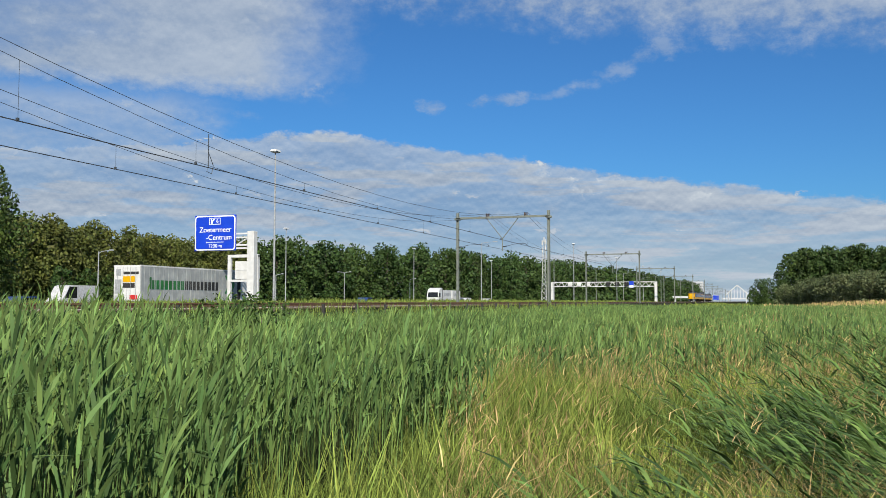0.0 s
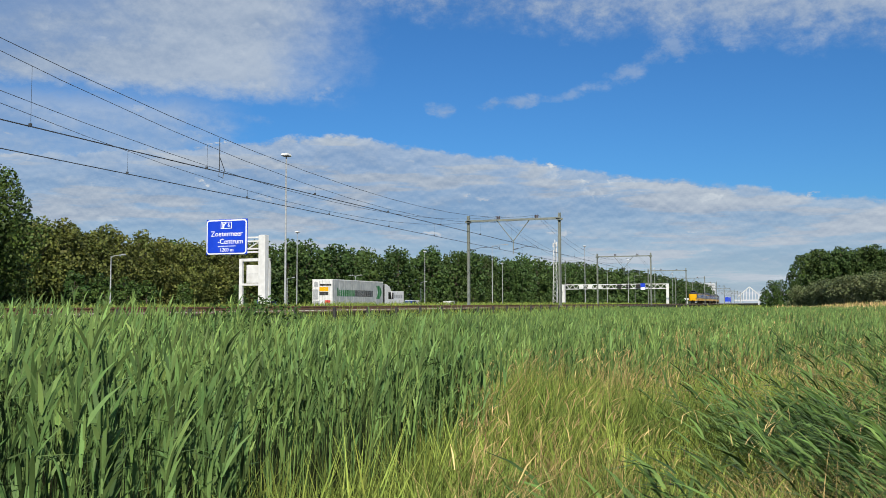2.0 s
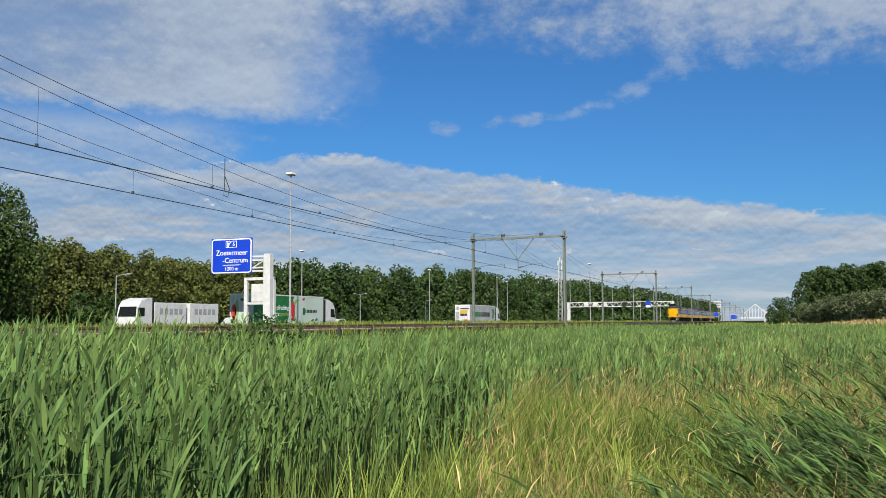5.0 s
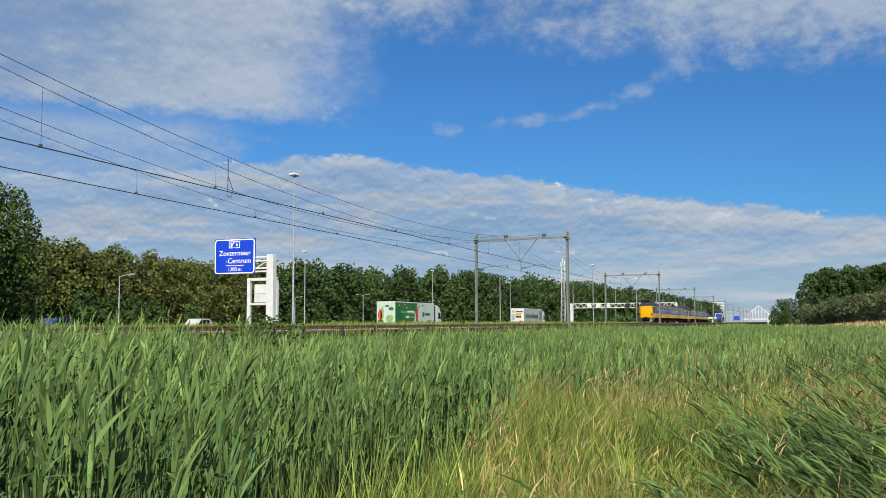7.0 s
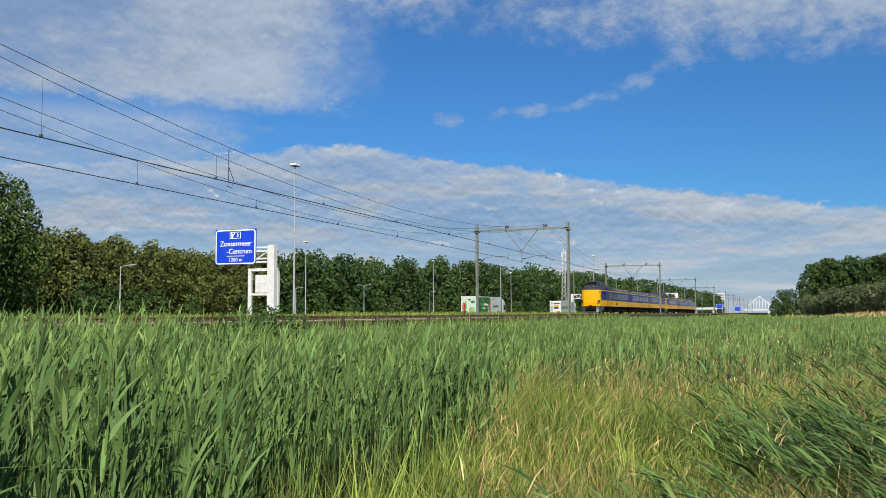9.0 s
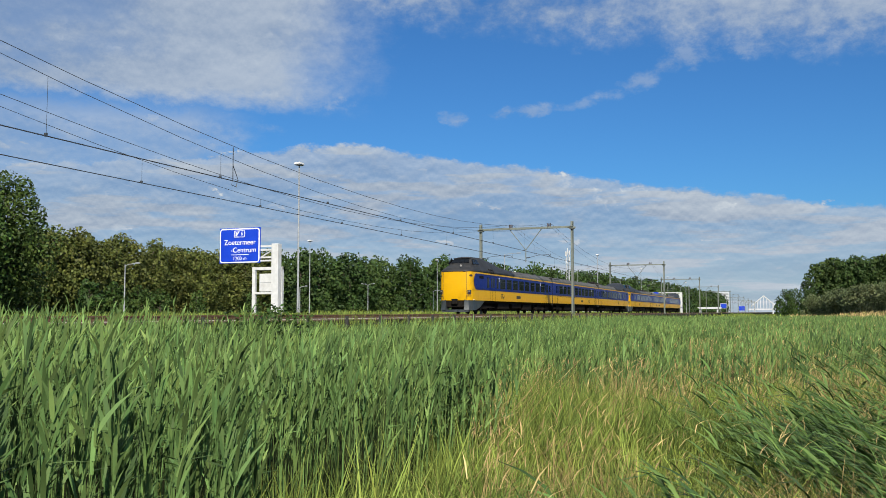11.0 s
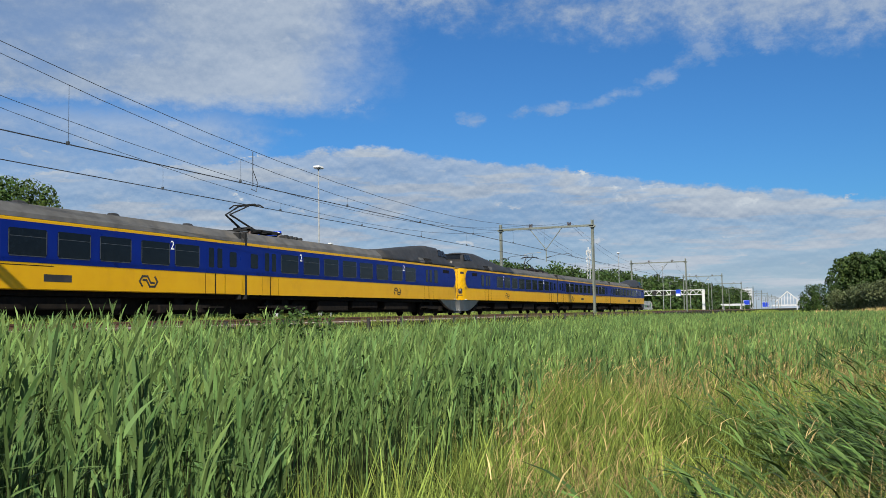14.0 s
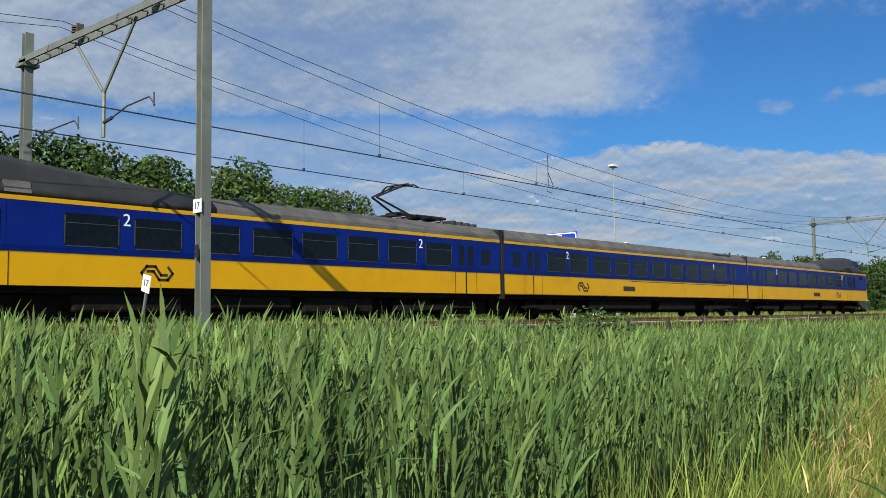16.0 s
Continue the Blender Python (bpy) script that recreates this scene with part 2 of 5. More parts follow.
M_GLASS = mat("dark_glass", (0.015, 0.018, 0.020), 0.08)
M_BARK = mat("bark", (0.10, 0.08, 0.06), 0.9, scale=8, bump=0.8, bump_scale=14)
M_LEAF_A = mat("leaf_deep", (0.058, 0.095, 0.022), 0.6, second=(0.034, 0.062, 0.016), scale=0.4, vary=0.35, leafy=0.05, spec=0.22, piece=0.18)
M_LEAF_B = mat("leaf_olive", (0.120, 0.128, 0.028), 0.6, second=(0.066, 0.080, 0.019), scale=0.4, vary=0.35, leafy=0.06, spec=0.22, piece=0.2)
M_LEAF_C = mat("leaf_bright", (0.066, 0.105, 0.020), 0.6, second=(0.036, 0.066, 0.014), scale=0.4, vary=0.40, leafy=0.06, spec=0.22, piece=0.14)
M_LEAF_D = mat("leaf_grey", (0.125, 0.145, 0.066), 0.6, second=(0.070, 0.090, 0.036), scale=0.4, vary=0.35, leafy=0.06, spec=0.22, piece=0.25)
M_CITY = mat("pale_cladding", (0.62, 0.64, 0.66), 0.5)

# ---- building helpers ----


class Form:
    """Collects vertices and faces for one mesh."""

    def __init__(self):
        self.v, self.f = [], []

    def add(self, vs, fs):
        k = len(self.v)
        self.v += [tuple(p) for p in vs]
        self.f += [tuple(i + k for i in q) for q in fs]
        return self

    def box(self, x0, x1, y0, y1, z0, z1, c=0.0):
        """A box with its edges cut by c."""
        if c <= 0:
            vs = [(x, y, z) for z in (z0, z1) for x, y in ((x0, y0), (x1, y0), (x1, y1), (x0, y1))]
            return self.add(vs, [(3, 2, 1, 0), (4, 5, 6, 7), (0, 1, 5, 4), (1, 2, 6, 5), (2, 3, 7, 6), (3, 0, 4, 7)])
        ring = lambda e, z: [(x0 + c + e, y0 + e, z), (x1 - c - e, y0 + e, z), (x1 - e, y0 + c + e, z), (x1 - e, y1 - c - e, z), (x1 - c - e, y1 - e, z), (x0 + c + e, y1 - e, z), (x0 + e, y1 - c - e, z), (x0 + e, y0 + c + e, z)]
        return self.loft([ring(c * 0.6, z0), ring(0, z0 + c), ring(0, z1 - c), ring(c * 0.6, z1)])

    def loft(self, rings, cap=True, close=True):
        n = len(rings[0])
        k = len(self.v)
        for r in rings:
            self.v += [tuple(p) for p in r]
        for i in range(len(rings) - 1):
            for j in range(n if close else n - 1):
                a, b = k + i * n + j, k + i * n + (j + 1) % n
                self.f.append((a, b, b + n, a + n))
        if cap:
            self.f.append(tuple(k + j for j in reversed(range(n))))
            self.f.append(tuple(k + (len(rings) - 1) * n + j for j in range(n)))
        return self

    def tube(self, a, b, r0, r1=None, n=8):
        r1 = r0 if r1 is None else r1
        a, b = Vector(a), Vector(b)
        d = (b - a).normalized()
        u = d.orthogonal().normalized()
        w = d.cross(u)
        ring = lambda p, r: [p + r * (math.cos(2 * math.pi * i / n) * u + math.sin(2 * math.pi * i / n) * w) for i in range(n)]
        return self.loft([ring(a, r0), ring(b, r1)])

    def path(self, pts, r, n=6):
        pts = [Vector(p) for p in pts]
        rings = []
        for i, p in enumerate(pts):
            d = (pts[min(i + 1, len(pts) - 1)] - pts[max(i - 1, 0)]).normalized()
            u = d.cross(Vector((0.31, 0.05, 0.95))).normalized()
            w = d.cross(u)
            rings.append([p + r * (math.cos(2 * math.pi * j / n) * u + math.sin(2 * math.pi * j / n) * w) for j in range(n)])
        return self.loft(rings)

    def prism(self, outline, x0, x1):
        """An outline of (y, z) drawn out along x."""
        return self.loft([[(x0, y, z) for y, z in outline], [(x1, y, z) for y, z in outline]])

    def mesh(self, name, material, smooth=False):
        me = bpy.data.meshes.new(name)
        me.from_pydata(self.v, [], self.f)
        me.materials.append(material)
        bm = bmesh.new()
        bm.from_mesh(me)
        bmesh.ops.recalc_face_normals(bm, faces=bm.faces)
        bm.to_mesh(me)
        bm.free()
        if smooth:
            me.shade_smooth()
        return me


def part(name, form, material, parent=None, label="", smooth=False, at=None):
    ob = new(name, form.mesh(name, material, smooth))
    ob.parent = parent
    if at is not None:
        ob.matrix_basis = at
    if label:
        ob["label"] = label
    return ob


def share(name, ob, parent, at):
    """One more piece on the same mesh."""
    twin = new(name, ob.data)
    twin.parent = parent
    twin.matrix_basis = at
    if "label" in ob:
        twin["label"] = ob["label"]
    return twin


def thing(name, label, category, at=None, group="", kind=""):
    ob = new(name)
    ob.empty_display_size = 0.2
    if at is not None:
        ob.matrix_basis = at
    return tagged(ob, label, category, group, kind)


def text(name, words, size, material, parent, at, depth=0.004):
    """Lettering with the built-in font, as a mesh."""
    curve = bpy.data.curves.new(name, "FONT")
    curve.body, curve.size, curve.extrude = words, size, depth
    curve.align_x, curve.align_y = "CENTER", "CENTER"
    ob = bpy.data.objects.new(name, curve)
    scene.collection.objects.link(ob)
    bpy.context.view_layer.update()
    me = bpy.data.meshes.new_from_object(ob.evaluated_get(bpy.context.evaluated_depsgraph_get()))
    bpy.data.objects.remove(ob)
    me.materials.clear()
    me.materials.append(material)
    ob = new(name, me)
    ob.parent = parent
    ob.matrix_basis = at
    return ob


def bulk(name, verts, faces_by_size, material, smooth=False):
    """A large mesh from arrays: verts (n, 3), faces: list of (m, k) index arrays."""
    me = bpy.data.meshes.new(name)
    loops = np.concatenate([f.ravel() for f in faces_by_size])
    sizes = np.concatenate([np.full(len(f), f.shape[1]) for f in faces_by_size])
    me.vertices.add(len(verts))
    me.vertices.foreach_set("co", verts.astype(np.float32).ravel())
    me.loops.add(len(loops))
    me.loops.foreach_set("vertex_index", loops.astype(np.int32))
    me.polygons.add(len(sizes))
    me.polygons.foreach_set("loop_start", np.concatenate([[0], np.cumsum(sizes)[:-1]]).astype(np.int32))
    me.polygons.foreach_set("loop_total", sizes.astype(np.int32))
    me.materials.append(material)
    me.update(calc_edges=True)
    if smooth:
        me.shade_smooth()
    return me


# ---- the ground ----


def ground_height(x, y):
    """The field, the ditch, the railway bank, the verge, the motorway and the land beyond."""
    xs = [-2500, -200, -90, -78, -75, -40.5, -38.5, -35.5, -32, -29.2, -27.8, -17.6, -16.4, -14.5, -9, -3, 0, 8, 13, 40, 120, 2500]
    zs = [0.8, 0.8, 0.9, 0.75, ROAD - 0.06, ROAD - 0.06, ROAD + 0.25, 1.42, 1.40, 0.95, RAIL - 0.22, RAIL - 0.22, RAIL - 0.75, 0.55, -0.15, -0.05, 0.05, 0.05, 0.75, 1.3, 1.3, 0.8]
    z = np.interp(x, xs, zs)
    calm = np.interp(x, [-14.5, -9, 2500], [0, 1, 1])
    return z + calm * 0.06 * (np.sin(x * 0.9 + 0.4 * y) + np.sin(0.7 * y - 0.35 * x))


def make_ground():
    xs = np.unique(np.concatenate([np.linspace(-2500, -200, 8), np.linspace(-200, -80, 9), np.arange(-80, -27, 1.0), np.arange(-28, -8, 0.35), np.arange(-8, 12, 0.5), np.linspace(12, 120, 30), np.linspace(120, 2500, 9)]))
    ys = np.unique(np.concatenate([np.linspace(-2500, -60, 10), np.arange(-60, 60, 1.0), np.arange(60, 300, 6.0), np.linspace(300, 4000, 24)]))
    gx, gy = np.meshgrid(xs, ys)
    gz = ground_height(gx, gy)
    v = np.stack([gx.ravel(), gy.ravel(), gz.ravel()], 1)
    n, m = len(xs), len(ys)
    i = (np.arange(m - 1)[:, None] * n + np.arange(n - 1)[None]).ravel()
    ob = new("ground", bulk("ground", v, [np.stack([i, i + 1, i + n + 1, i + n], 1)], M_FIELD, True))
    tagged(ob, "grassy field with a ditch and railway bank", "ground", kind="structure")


make_ground()


def strip(name, x0, x1, z, y0, y1, material, label, category):
    f = Form().box(x0, x1, y0, y1, z - 0.3, z)
    ob = part(name, f, material)
    return tagged(ob, label, category, kind="structure")


strip("road", -55.5, -40.6, ROAD, -400, 3000, M_ASPHALT, "grey asphalt carriageway of the motorway", "road")
strip("road", -74.5, -58.0, FAR_ROAD, -400, 3000, M_ASPHALT, "grey asphalt carriageway of the motorway", "road")


def make_track():
    """Ballast bed with loose stones on its shoulder, sleepers and rails."""
    bed = Form()
    top = RAIL - 0.19
    prof = [(-29.0, 0.85), (-27.6, top - 0.05), (-26.6, top), (-18.9, top), (-17.9, top - 0.06), (-16.6, RAIL - 0.85)]
    ys = [-300, -40, 0, 40, 100, 200, 400, 900, 2500]
    bed.loft([[(x, y, z) for x, z in prof] for y in ys], cap=False, close=False)
    ob = part("ballast_bed", bed, M_BALLAST)
    tagged(ob, "brown crushed-stone ballast bed under two tracks", "track bed", kind="structure")
    rng = np.random.default_rng(5)
    n = 9000
    y = rng.uniform(-15, 75, n)
    x = np.where(rng.random(n) < 0.6, rng.uniform(-18.8, -16.8, n), rng.uniform(-27, -18.5, n))
    z = np.interp(x, [-29.0, -27.6, -26.6, -18.9, -17.9, -16.6], [0.85, top - 0.05, top, top, top - 0.06, RAIL - 0.85])
    s = rng.uniform(0.025, 0.06, n)
    shape = np.array([[1, 0, 0], [-0.5, 0.87, 0], [-0.5, -0.87, 0], [0, 0, 0.9]])
    a = rng.uniform(0, 6.28, n)
    c, d = np.cos(a), np.sin(a)
    vs = np.stack([shape[None, :, 0] * c[:, None] - shape[None, :, 1] * d[:, None], shape[None, :, 0] * d[:, None] + shape[None, :, 1] * c[:, None], np.repeat(shape[None, :, 2], n, 0)], 2) * s[:, None, None]
    vs += np.stack([x, y, z], 1)[:, None]
    k = np.arange(n)[:, None] * 4
    stones = new("ballast_stones", bulk("ballast_stones", vs.reshape(-1, 3), [np.concatenate([k + np.array([[0, 1, 3]]), k + np.array([[1, 2, 3]]), k + np.array([[2, 0, 3]])])], M_BALLAST))
    tagged(stones, "loose brown ballast stones", "stones", kind="stuff")
    for centre in (NEAR_TRACK, FAR_TRACK):
        track = thing("railway_track", "pair of rusty steel rails on concrete sleepers", "railway track", pose(centre, 0, 0), kind="structure")
        for side in (-0.75, 0.75):
            r = Form()
            prof = [(-0.07, -0.16), (0.07, -0.16), (0.07, -0.145), (0.012, -0.12), (0.012, -0.045), (0.036, -0.03), (0.036, 0.0), (-0.036, 0.0), (-0.036, -0.03), (-0.012, -0.045), (-0.012, -0.12), (-0.07, -0.145)]
            r.loft([[(side + a, yy, RAIL + b) for a, b in prof] for yy in (-300, 2500)])
            part("rail", r, M_RAIL, track)
        sl = Form().box(-1.28, 1.28, -0.13, 0.13, -0.36, -0.165, 0.02)
        first = part("sleeper", sl, M_SLEEPER, track, at=pose(0, -20, RAIL))
        for i in range(1, 140):
            share("sleeper", first, track, pose(0, -20 + 0.6 * i, RAIL))


make_track()

# ---- grass and reeds ----
RNG = np.random.default_rng(11)
WIND = np.array([0.42, 0.25])
REED_CLUMPS = []

def blades(base, height, lean, width, bend, levels=4, turned=1.5):
    """Tapering leaf strips: base (n, 3), height (n), lean (n, 2) over the whole height, width (n), bend: how much more the tip leans, turned: how far the faces stray from the light."""
    n = len(base)
    face = 0.46 + RNG.uniform(-turned, turned, n)
    side = np.stack([np.cos(face), np.sin(face), np.zeros(n)], 1)
    vs = np.zeros((n, levels * 2 - 1, 3))
    for i in range(levels):
        u = i / (levels - 1)
        p = base.copy()
        p[:, :2] += lean * ((1 - bend) * u + bend * u ** 2.2)
        p[:, 2] += height * (u - 0.25 * bend * u ** 3)
        w = width * (0.55 + 0.9 * u if u < 0.5 else 2.0 * (1 - u) * 0.98)
        if i < levels - 1:
            vs[:, 2 * i] = p - side * w[:, None] / 2
            vs[:, 2 * i + 1] = p + side * w[:, None] / 2
        else:
            vs[:, 2 * i] = p
    k = np.arange(n)[:, None] * (levels * 2 - 1)
    quads = np.concatenate([k + np.array([[2 * i, 2 * i + 1, 2 * i + 3, 2 * i + 2]]) for i in range(levels - 2)])
    tips = k + np.array([[2 * levels - 4, 2 * levels - 3, 2 * levels - 2]])
    return vs.reshape(-1, 3), quads, tips


def join(sets):
    v, q, t, k = [], [], [], 0
    for a, b, c in sets:
        v.append(a)
        q.append(b + k)
        t.append(c + k)
        k += len(a)
    return np.concatenate(v), [np.concatenate(q), np.concatenate(t)]

def scatter(density, x0, x1, y0, y1, keep):
    n = int(density * (x1 - x0) * (y1 - y0))
    x, y = RNG.uniform(x0, x1, n), RNG.uniform(y0, y1, n)
    clump = patchy(x, y, 2.6, 0.3) + 0.8 * patchy(x, y, 5.3, 1.7) + RNG.normal(0, 0.35, n)
    ok = keep(x, y) & (np.hypot(x, y) > 1.7) & (clump > -0.35)
    x, y = x[ok], y[ok]
    return np.stack([x, y, ground_height(x, y)], 1)

def patchy(x, y, s=0.35, o=0.0):
    return np.sin(x * s * 2.1 + 1.3 * np.sin(y * s + o) + o) * np.sin(y * s * 1.7 + 1.1 * np.sin(x * s * 1.3) + 2 * o)

def reed_edge(y):
    return -(1.75 + 0.115 * np.clip(y, -30, 90)) + 0.35 * np.sin(y * 1.1) + 0.2 * np.sin(y * 2.7)

def reed_stand(spots, leaves, size, tops=(1.22, 1.50), levels=4, stretch=1.0):
    """Reed stems with long leaves that stand off them, bent by the wind. tops: how high the tips reach."""
    n = len(spots)
    x, y = spots[:, 0], spots[:, 1]
    tall_clump = 0.50 * np.exp(-((x + 7.4) / 1.7) ** 2 - ((y - 10.6) / 3.2) ** 2) + 0.22 * np.exp(-((x + 10.5) / 1.5) ** 2 - ((y - 2.0) / 6.0) ** 2)
    h = RNG.uniform(*tops, n) + 0.08 * patchy(x, y, 0.5) + tall_clump * RNG.random(n) + 0.22 * np.clip((-1.3 * x - y) / 3.0 + 0.7, 0, 1) - spots[:, 2]
    h += np.where(RNG.random(n) < 0.03, 0.10, 0)
    out = []
    sway = WIND * RNG.uniform(0.02, 0.30, n)[:, None] + RNG.normal(0, 0.06, (n, 2)) + 0.05 * np.stack([patchy(x, y, 1.7, 0.5), patchy(x, y, 1.5, 1.5)], 1)
    out.append(blades(spots, h * 0.92, sway * 0.75, np.full(n, 0.009 * size), 0.4, 3))
    for i in range(leaves):
        u = RNG.uniform(0.36, 0.90, n) ** 0.65 if i < leaves - 3 else RNG.uniform(0.74, 0.90, n)
        b = spots.copy()
        b[:, :2] += sway * 0.75 * u[:, None]
        b[:, 2] += h * u * 0.92
        a = RNG.uniform(0, 2 * np.pi, n)
        length = RNG.uniform(0.09, 0.25, n) * stretch
        droop = np.where(RNG.random(n) < 0.16, 0.15, 1.0)
        spread = length[:, None] * (np.stack([np.cos(a), np.sin(a)], 1) * RNG.uniform(0.08, 0.42, n)[:, None] + WIND * RNG.uniform(0.0, 0.45, n)[:, None]) * (2.0 - droop)[:, None]
        out.append(blades(b, length * RNG.uniform(0.60, 1.0, n) * droop, spread, RNG.uniform(0.012, 0.024, n) * size, 0.35, levels, 1.0))
    return out


def make_vegetation():
    in_reed = lambda x, y: (x < reed_edge(y)) & (x > -13.5)
    far = lambda x, y, a, b: (np.hypot(x, y) >= a) & (np.hypot(x, y) < b)
    beyond = lambda x, y: (x > -13.5) & ((x < reed_edge(y)) | ((y > 10) & (x < -1.5 + 0.55 * (y - 10)) & (patchy(x, y, 0.22, 0.4) + 0.35 * patchy(x, y, 1.1, 1.4) > -0.30)))
    clumps = lambda x, y: patchy(x, y, 1.9, 0.8) + 0.6 * patchy(x, y, 3.7, 1.9) + 0.5 * patchy(x, y, 6.1, 0.9) > -0.16
    # the nearest stand in clumps that sway in the wind, each on its own foot
    cells = {}
    for spots, leaves, size, tops, levels, stretch in (
            (scatter(120, -7, 0, -3, 7, lambda x, y: in_reed(x, y) & far(x, y, 0, 5.5) & clumps(x, y)), 20, 0.95, (1.28, 1.66), 4, 1.0),
            (scatter(105, -13.5, 0, -7, 13, lambda x, y: in_reed(x, y) & far(x, y, 5.5, 9.5) & clumps(x, y)), 13, 1.0, (1.28, 1.66), 3, 1.1)):
        cell = np.floor(spots[:, 0] / 1.5 + 0.3 * np.sin(spots[:, 1] * 2.0)) * 100 + np.floor(spots[:, 1] / 1.5 + 0.3 * np.sin(spots[:, 0] * 2.3))
        for c in np.unique(cell):
            cells.setdefault(float(c), []).extend(reed_stand(spots[cell == c], leaves, size, tops, levels, stretch))
    for c in sorted(cells):
        v, f = join(cells[c])
        foot = (round(float(v[:, 0].mean()), 2), round(float(v[:, 1].mean()), 2), 0.0)
        clump = new("reed_clump", bulk("reed_clump", v - np.array(foot), f, M_REED))
        clump.location = foot
        tagged(clump, "clump of tall green reeds swaying in the wind", "reeds", kind="stuff")
        REED_CLUMPS.append((clump, foot))
    sets = []
    sets += reed_stand(scatter(105, -13.5, 0, -7, 13, lambda x, y: in_reed(x, y) & far(x, y, 9.5, 12) & clumps(x, y)), 13, 1.0, (1.28, 1.66), 3, 1.1)
    sets += reed_stand(scatter(44, -13.5, 8, -15, 34, lambda x, y: beyond(x, y) & far(x, y, 12, 32)), 7, 1.1, (1.02, 1.46), 3, 1.1)
    sets += reed_stand(scatter(11, -13.5, 30, 20, 110, lambda x, y: beyond(x, y) & far(x, y, 32, 105)), 5, 1.7, (1.10, 1.48), 3, 1.3)
    sets += reed_stand(scatter(14, -13.5, 0, -16, 0, lambda x, y: in_reed(x, y)), 6, 1.1, (1.30, 1.62), 3, 1.1)
    v, f = join(sets)
    tagged(new("reeds", bulk("reeds", v, f, M_REED)), "dense green reeds with long leaves along the ditch", "reeds", kind="stuff")

    # tall grass of the field
    def grass(density, box, keep, tall, wide, lean=0.25, levels=3, low=None):
        spots = scatter(density, *box, keep)
        n = len(spots)
        x, y = spots[:, 0], spots[:, 1]
        h = RNG.uniform(*tall, n) * (1 + 0.16 * patchy(x, y, 0.6, 1.0))
        h *= 1 - 0.45 * np.exp(-((x - 1.0) / 1.1) ** 2 - ((y - 7.6) / 2.8) ** 2)
        tuft = np.stack([np.sin(x * 7.0 + 3 * np.sin(y * 5.0)), np.sin(y * 6.3 + 3 * np.sin(x * 4.1))], 1)
        sway = WIND * RNG.uniform(0.0, 0.8, n)[:, None] * lean + tuft * lean * 0.6 + RNG.normal(0, lean * 0.55, (n, 2))
        h *= 1 + 0.22 * patchy(x, y, 4.0, 0.7)
        return blades(spots, h, sway * h[:, None], np.full(n, wide) * RNG.uniform(0.6, 1.4, n), 0.6, levels)

    meadow = lambda x, y: (x > reed_edge(y) - 0.5) & ((x + 0.2 * y < 90))
    # leaves out grass to the right of what the camera sees
    in_view = lambda x, y: x < 1.5 + 0.35 * np.maximum(y, 0)
    sets = [grass(2200, (-3.2, 3, 1.2, 5.2), lambda x, y: meadow(x, y) & in_view(x, y) & far(x, y, 0, 5.2), (0.20, 0.80), 0.0075, 0.42),
            grass(950, (-4, 6, 2, 13), lambda x, y: meadow(x, y) & in_view(x, y) & far(x, y, 5.2, 12), (0.28, 0.90), 0.0105, 0.40),
            grass(150, (-7, 16, 6, 34), lambda x, y: meadow(x, y) & in_view(x, y) & far(x, y, 12, 32), (0.4, 1.0), 0.018),
            grass(17, (-14, 40, 20, 110), lambda x, y: (x > reed_edge(y) - 1) & in_view(x, y) & far(x, y, 32, 108), (0.6, 1.05), 0.05),
            grass(0.9, (-14, 110, 100, 420), lambda x, y: in_view(x, y) & far(x, y, 108, 410), (0.7, 1.15), 0.25),
            grass(420, (-6, 0, 1.5, 14), lambda x, y: (x > reed_edge(y) - 0.45) & (x < reed_edge(y) + 0.7), (0.5, 1.12), 0.010),
            grass(130, (-2.6, 12, -9, 6), lambda x, y: (x > reed_edge(y)) & (np.hypot(x, y) < 11), (0.12, 0.42), 0.009),
            grass(60, (-17.2, -13.2, -12, 110), lambda x, y: x > -30, (0.30, 0.74), 0.020),
            grass(34, (-38.0, -30.2, 8, 62), lambda x, y: x < -29, (0.18, 0.44), 0.035),
            grass(26, (-38.0, -30.2, 62, 150), lambda x, y: x < -29, (0.25, 0.65), 0.035),
            grass(7, (-38.0, -30.2, 150, 320), lambda x, y: x < -29, (0.25, 0.65), 0.09)]
    v, f = join(sets)
    tagged(new("tall_grass", bulk("tall_grass", v, f, M_GRASS)), "tall yellow-green meadow grass swaying in the wind", "grass", kind="stuff")

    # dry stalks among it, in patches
    dry = lambda x, y: meadow(x, y) & in_view(x, y) & (patchy(x, y, 0.5, 0.6) + 0.4 * patchy(x, y, 1.7, 0.2) > 0.12)
    strawy = lambda x, y: meadow(x, y) & (patchy(x, y, 0.9, 2.2) + 0.4 * patchy(x, y, 2.1, 1.2) > 0.25)
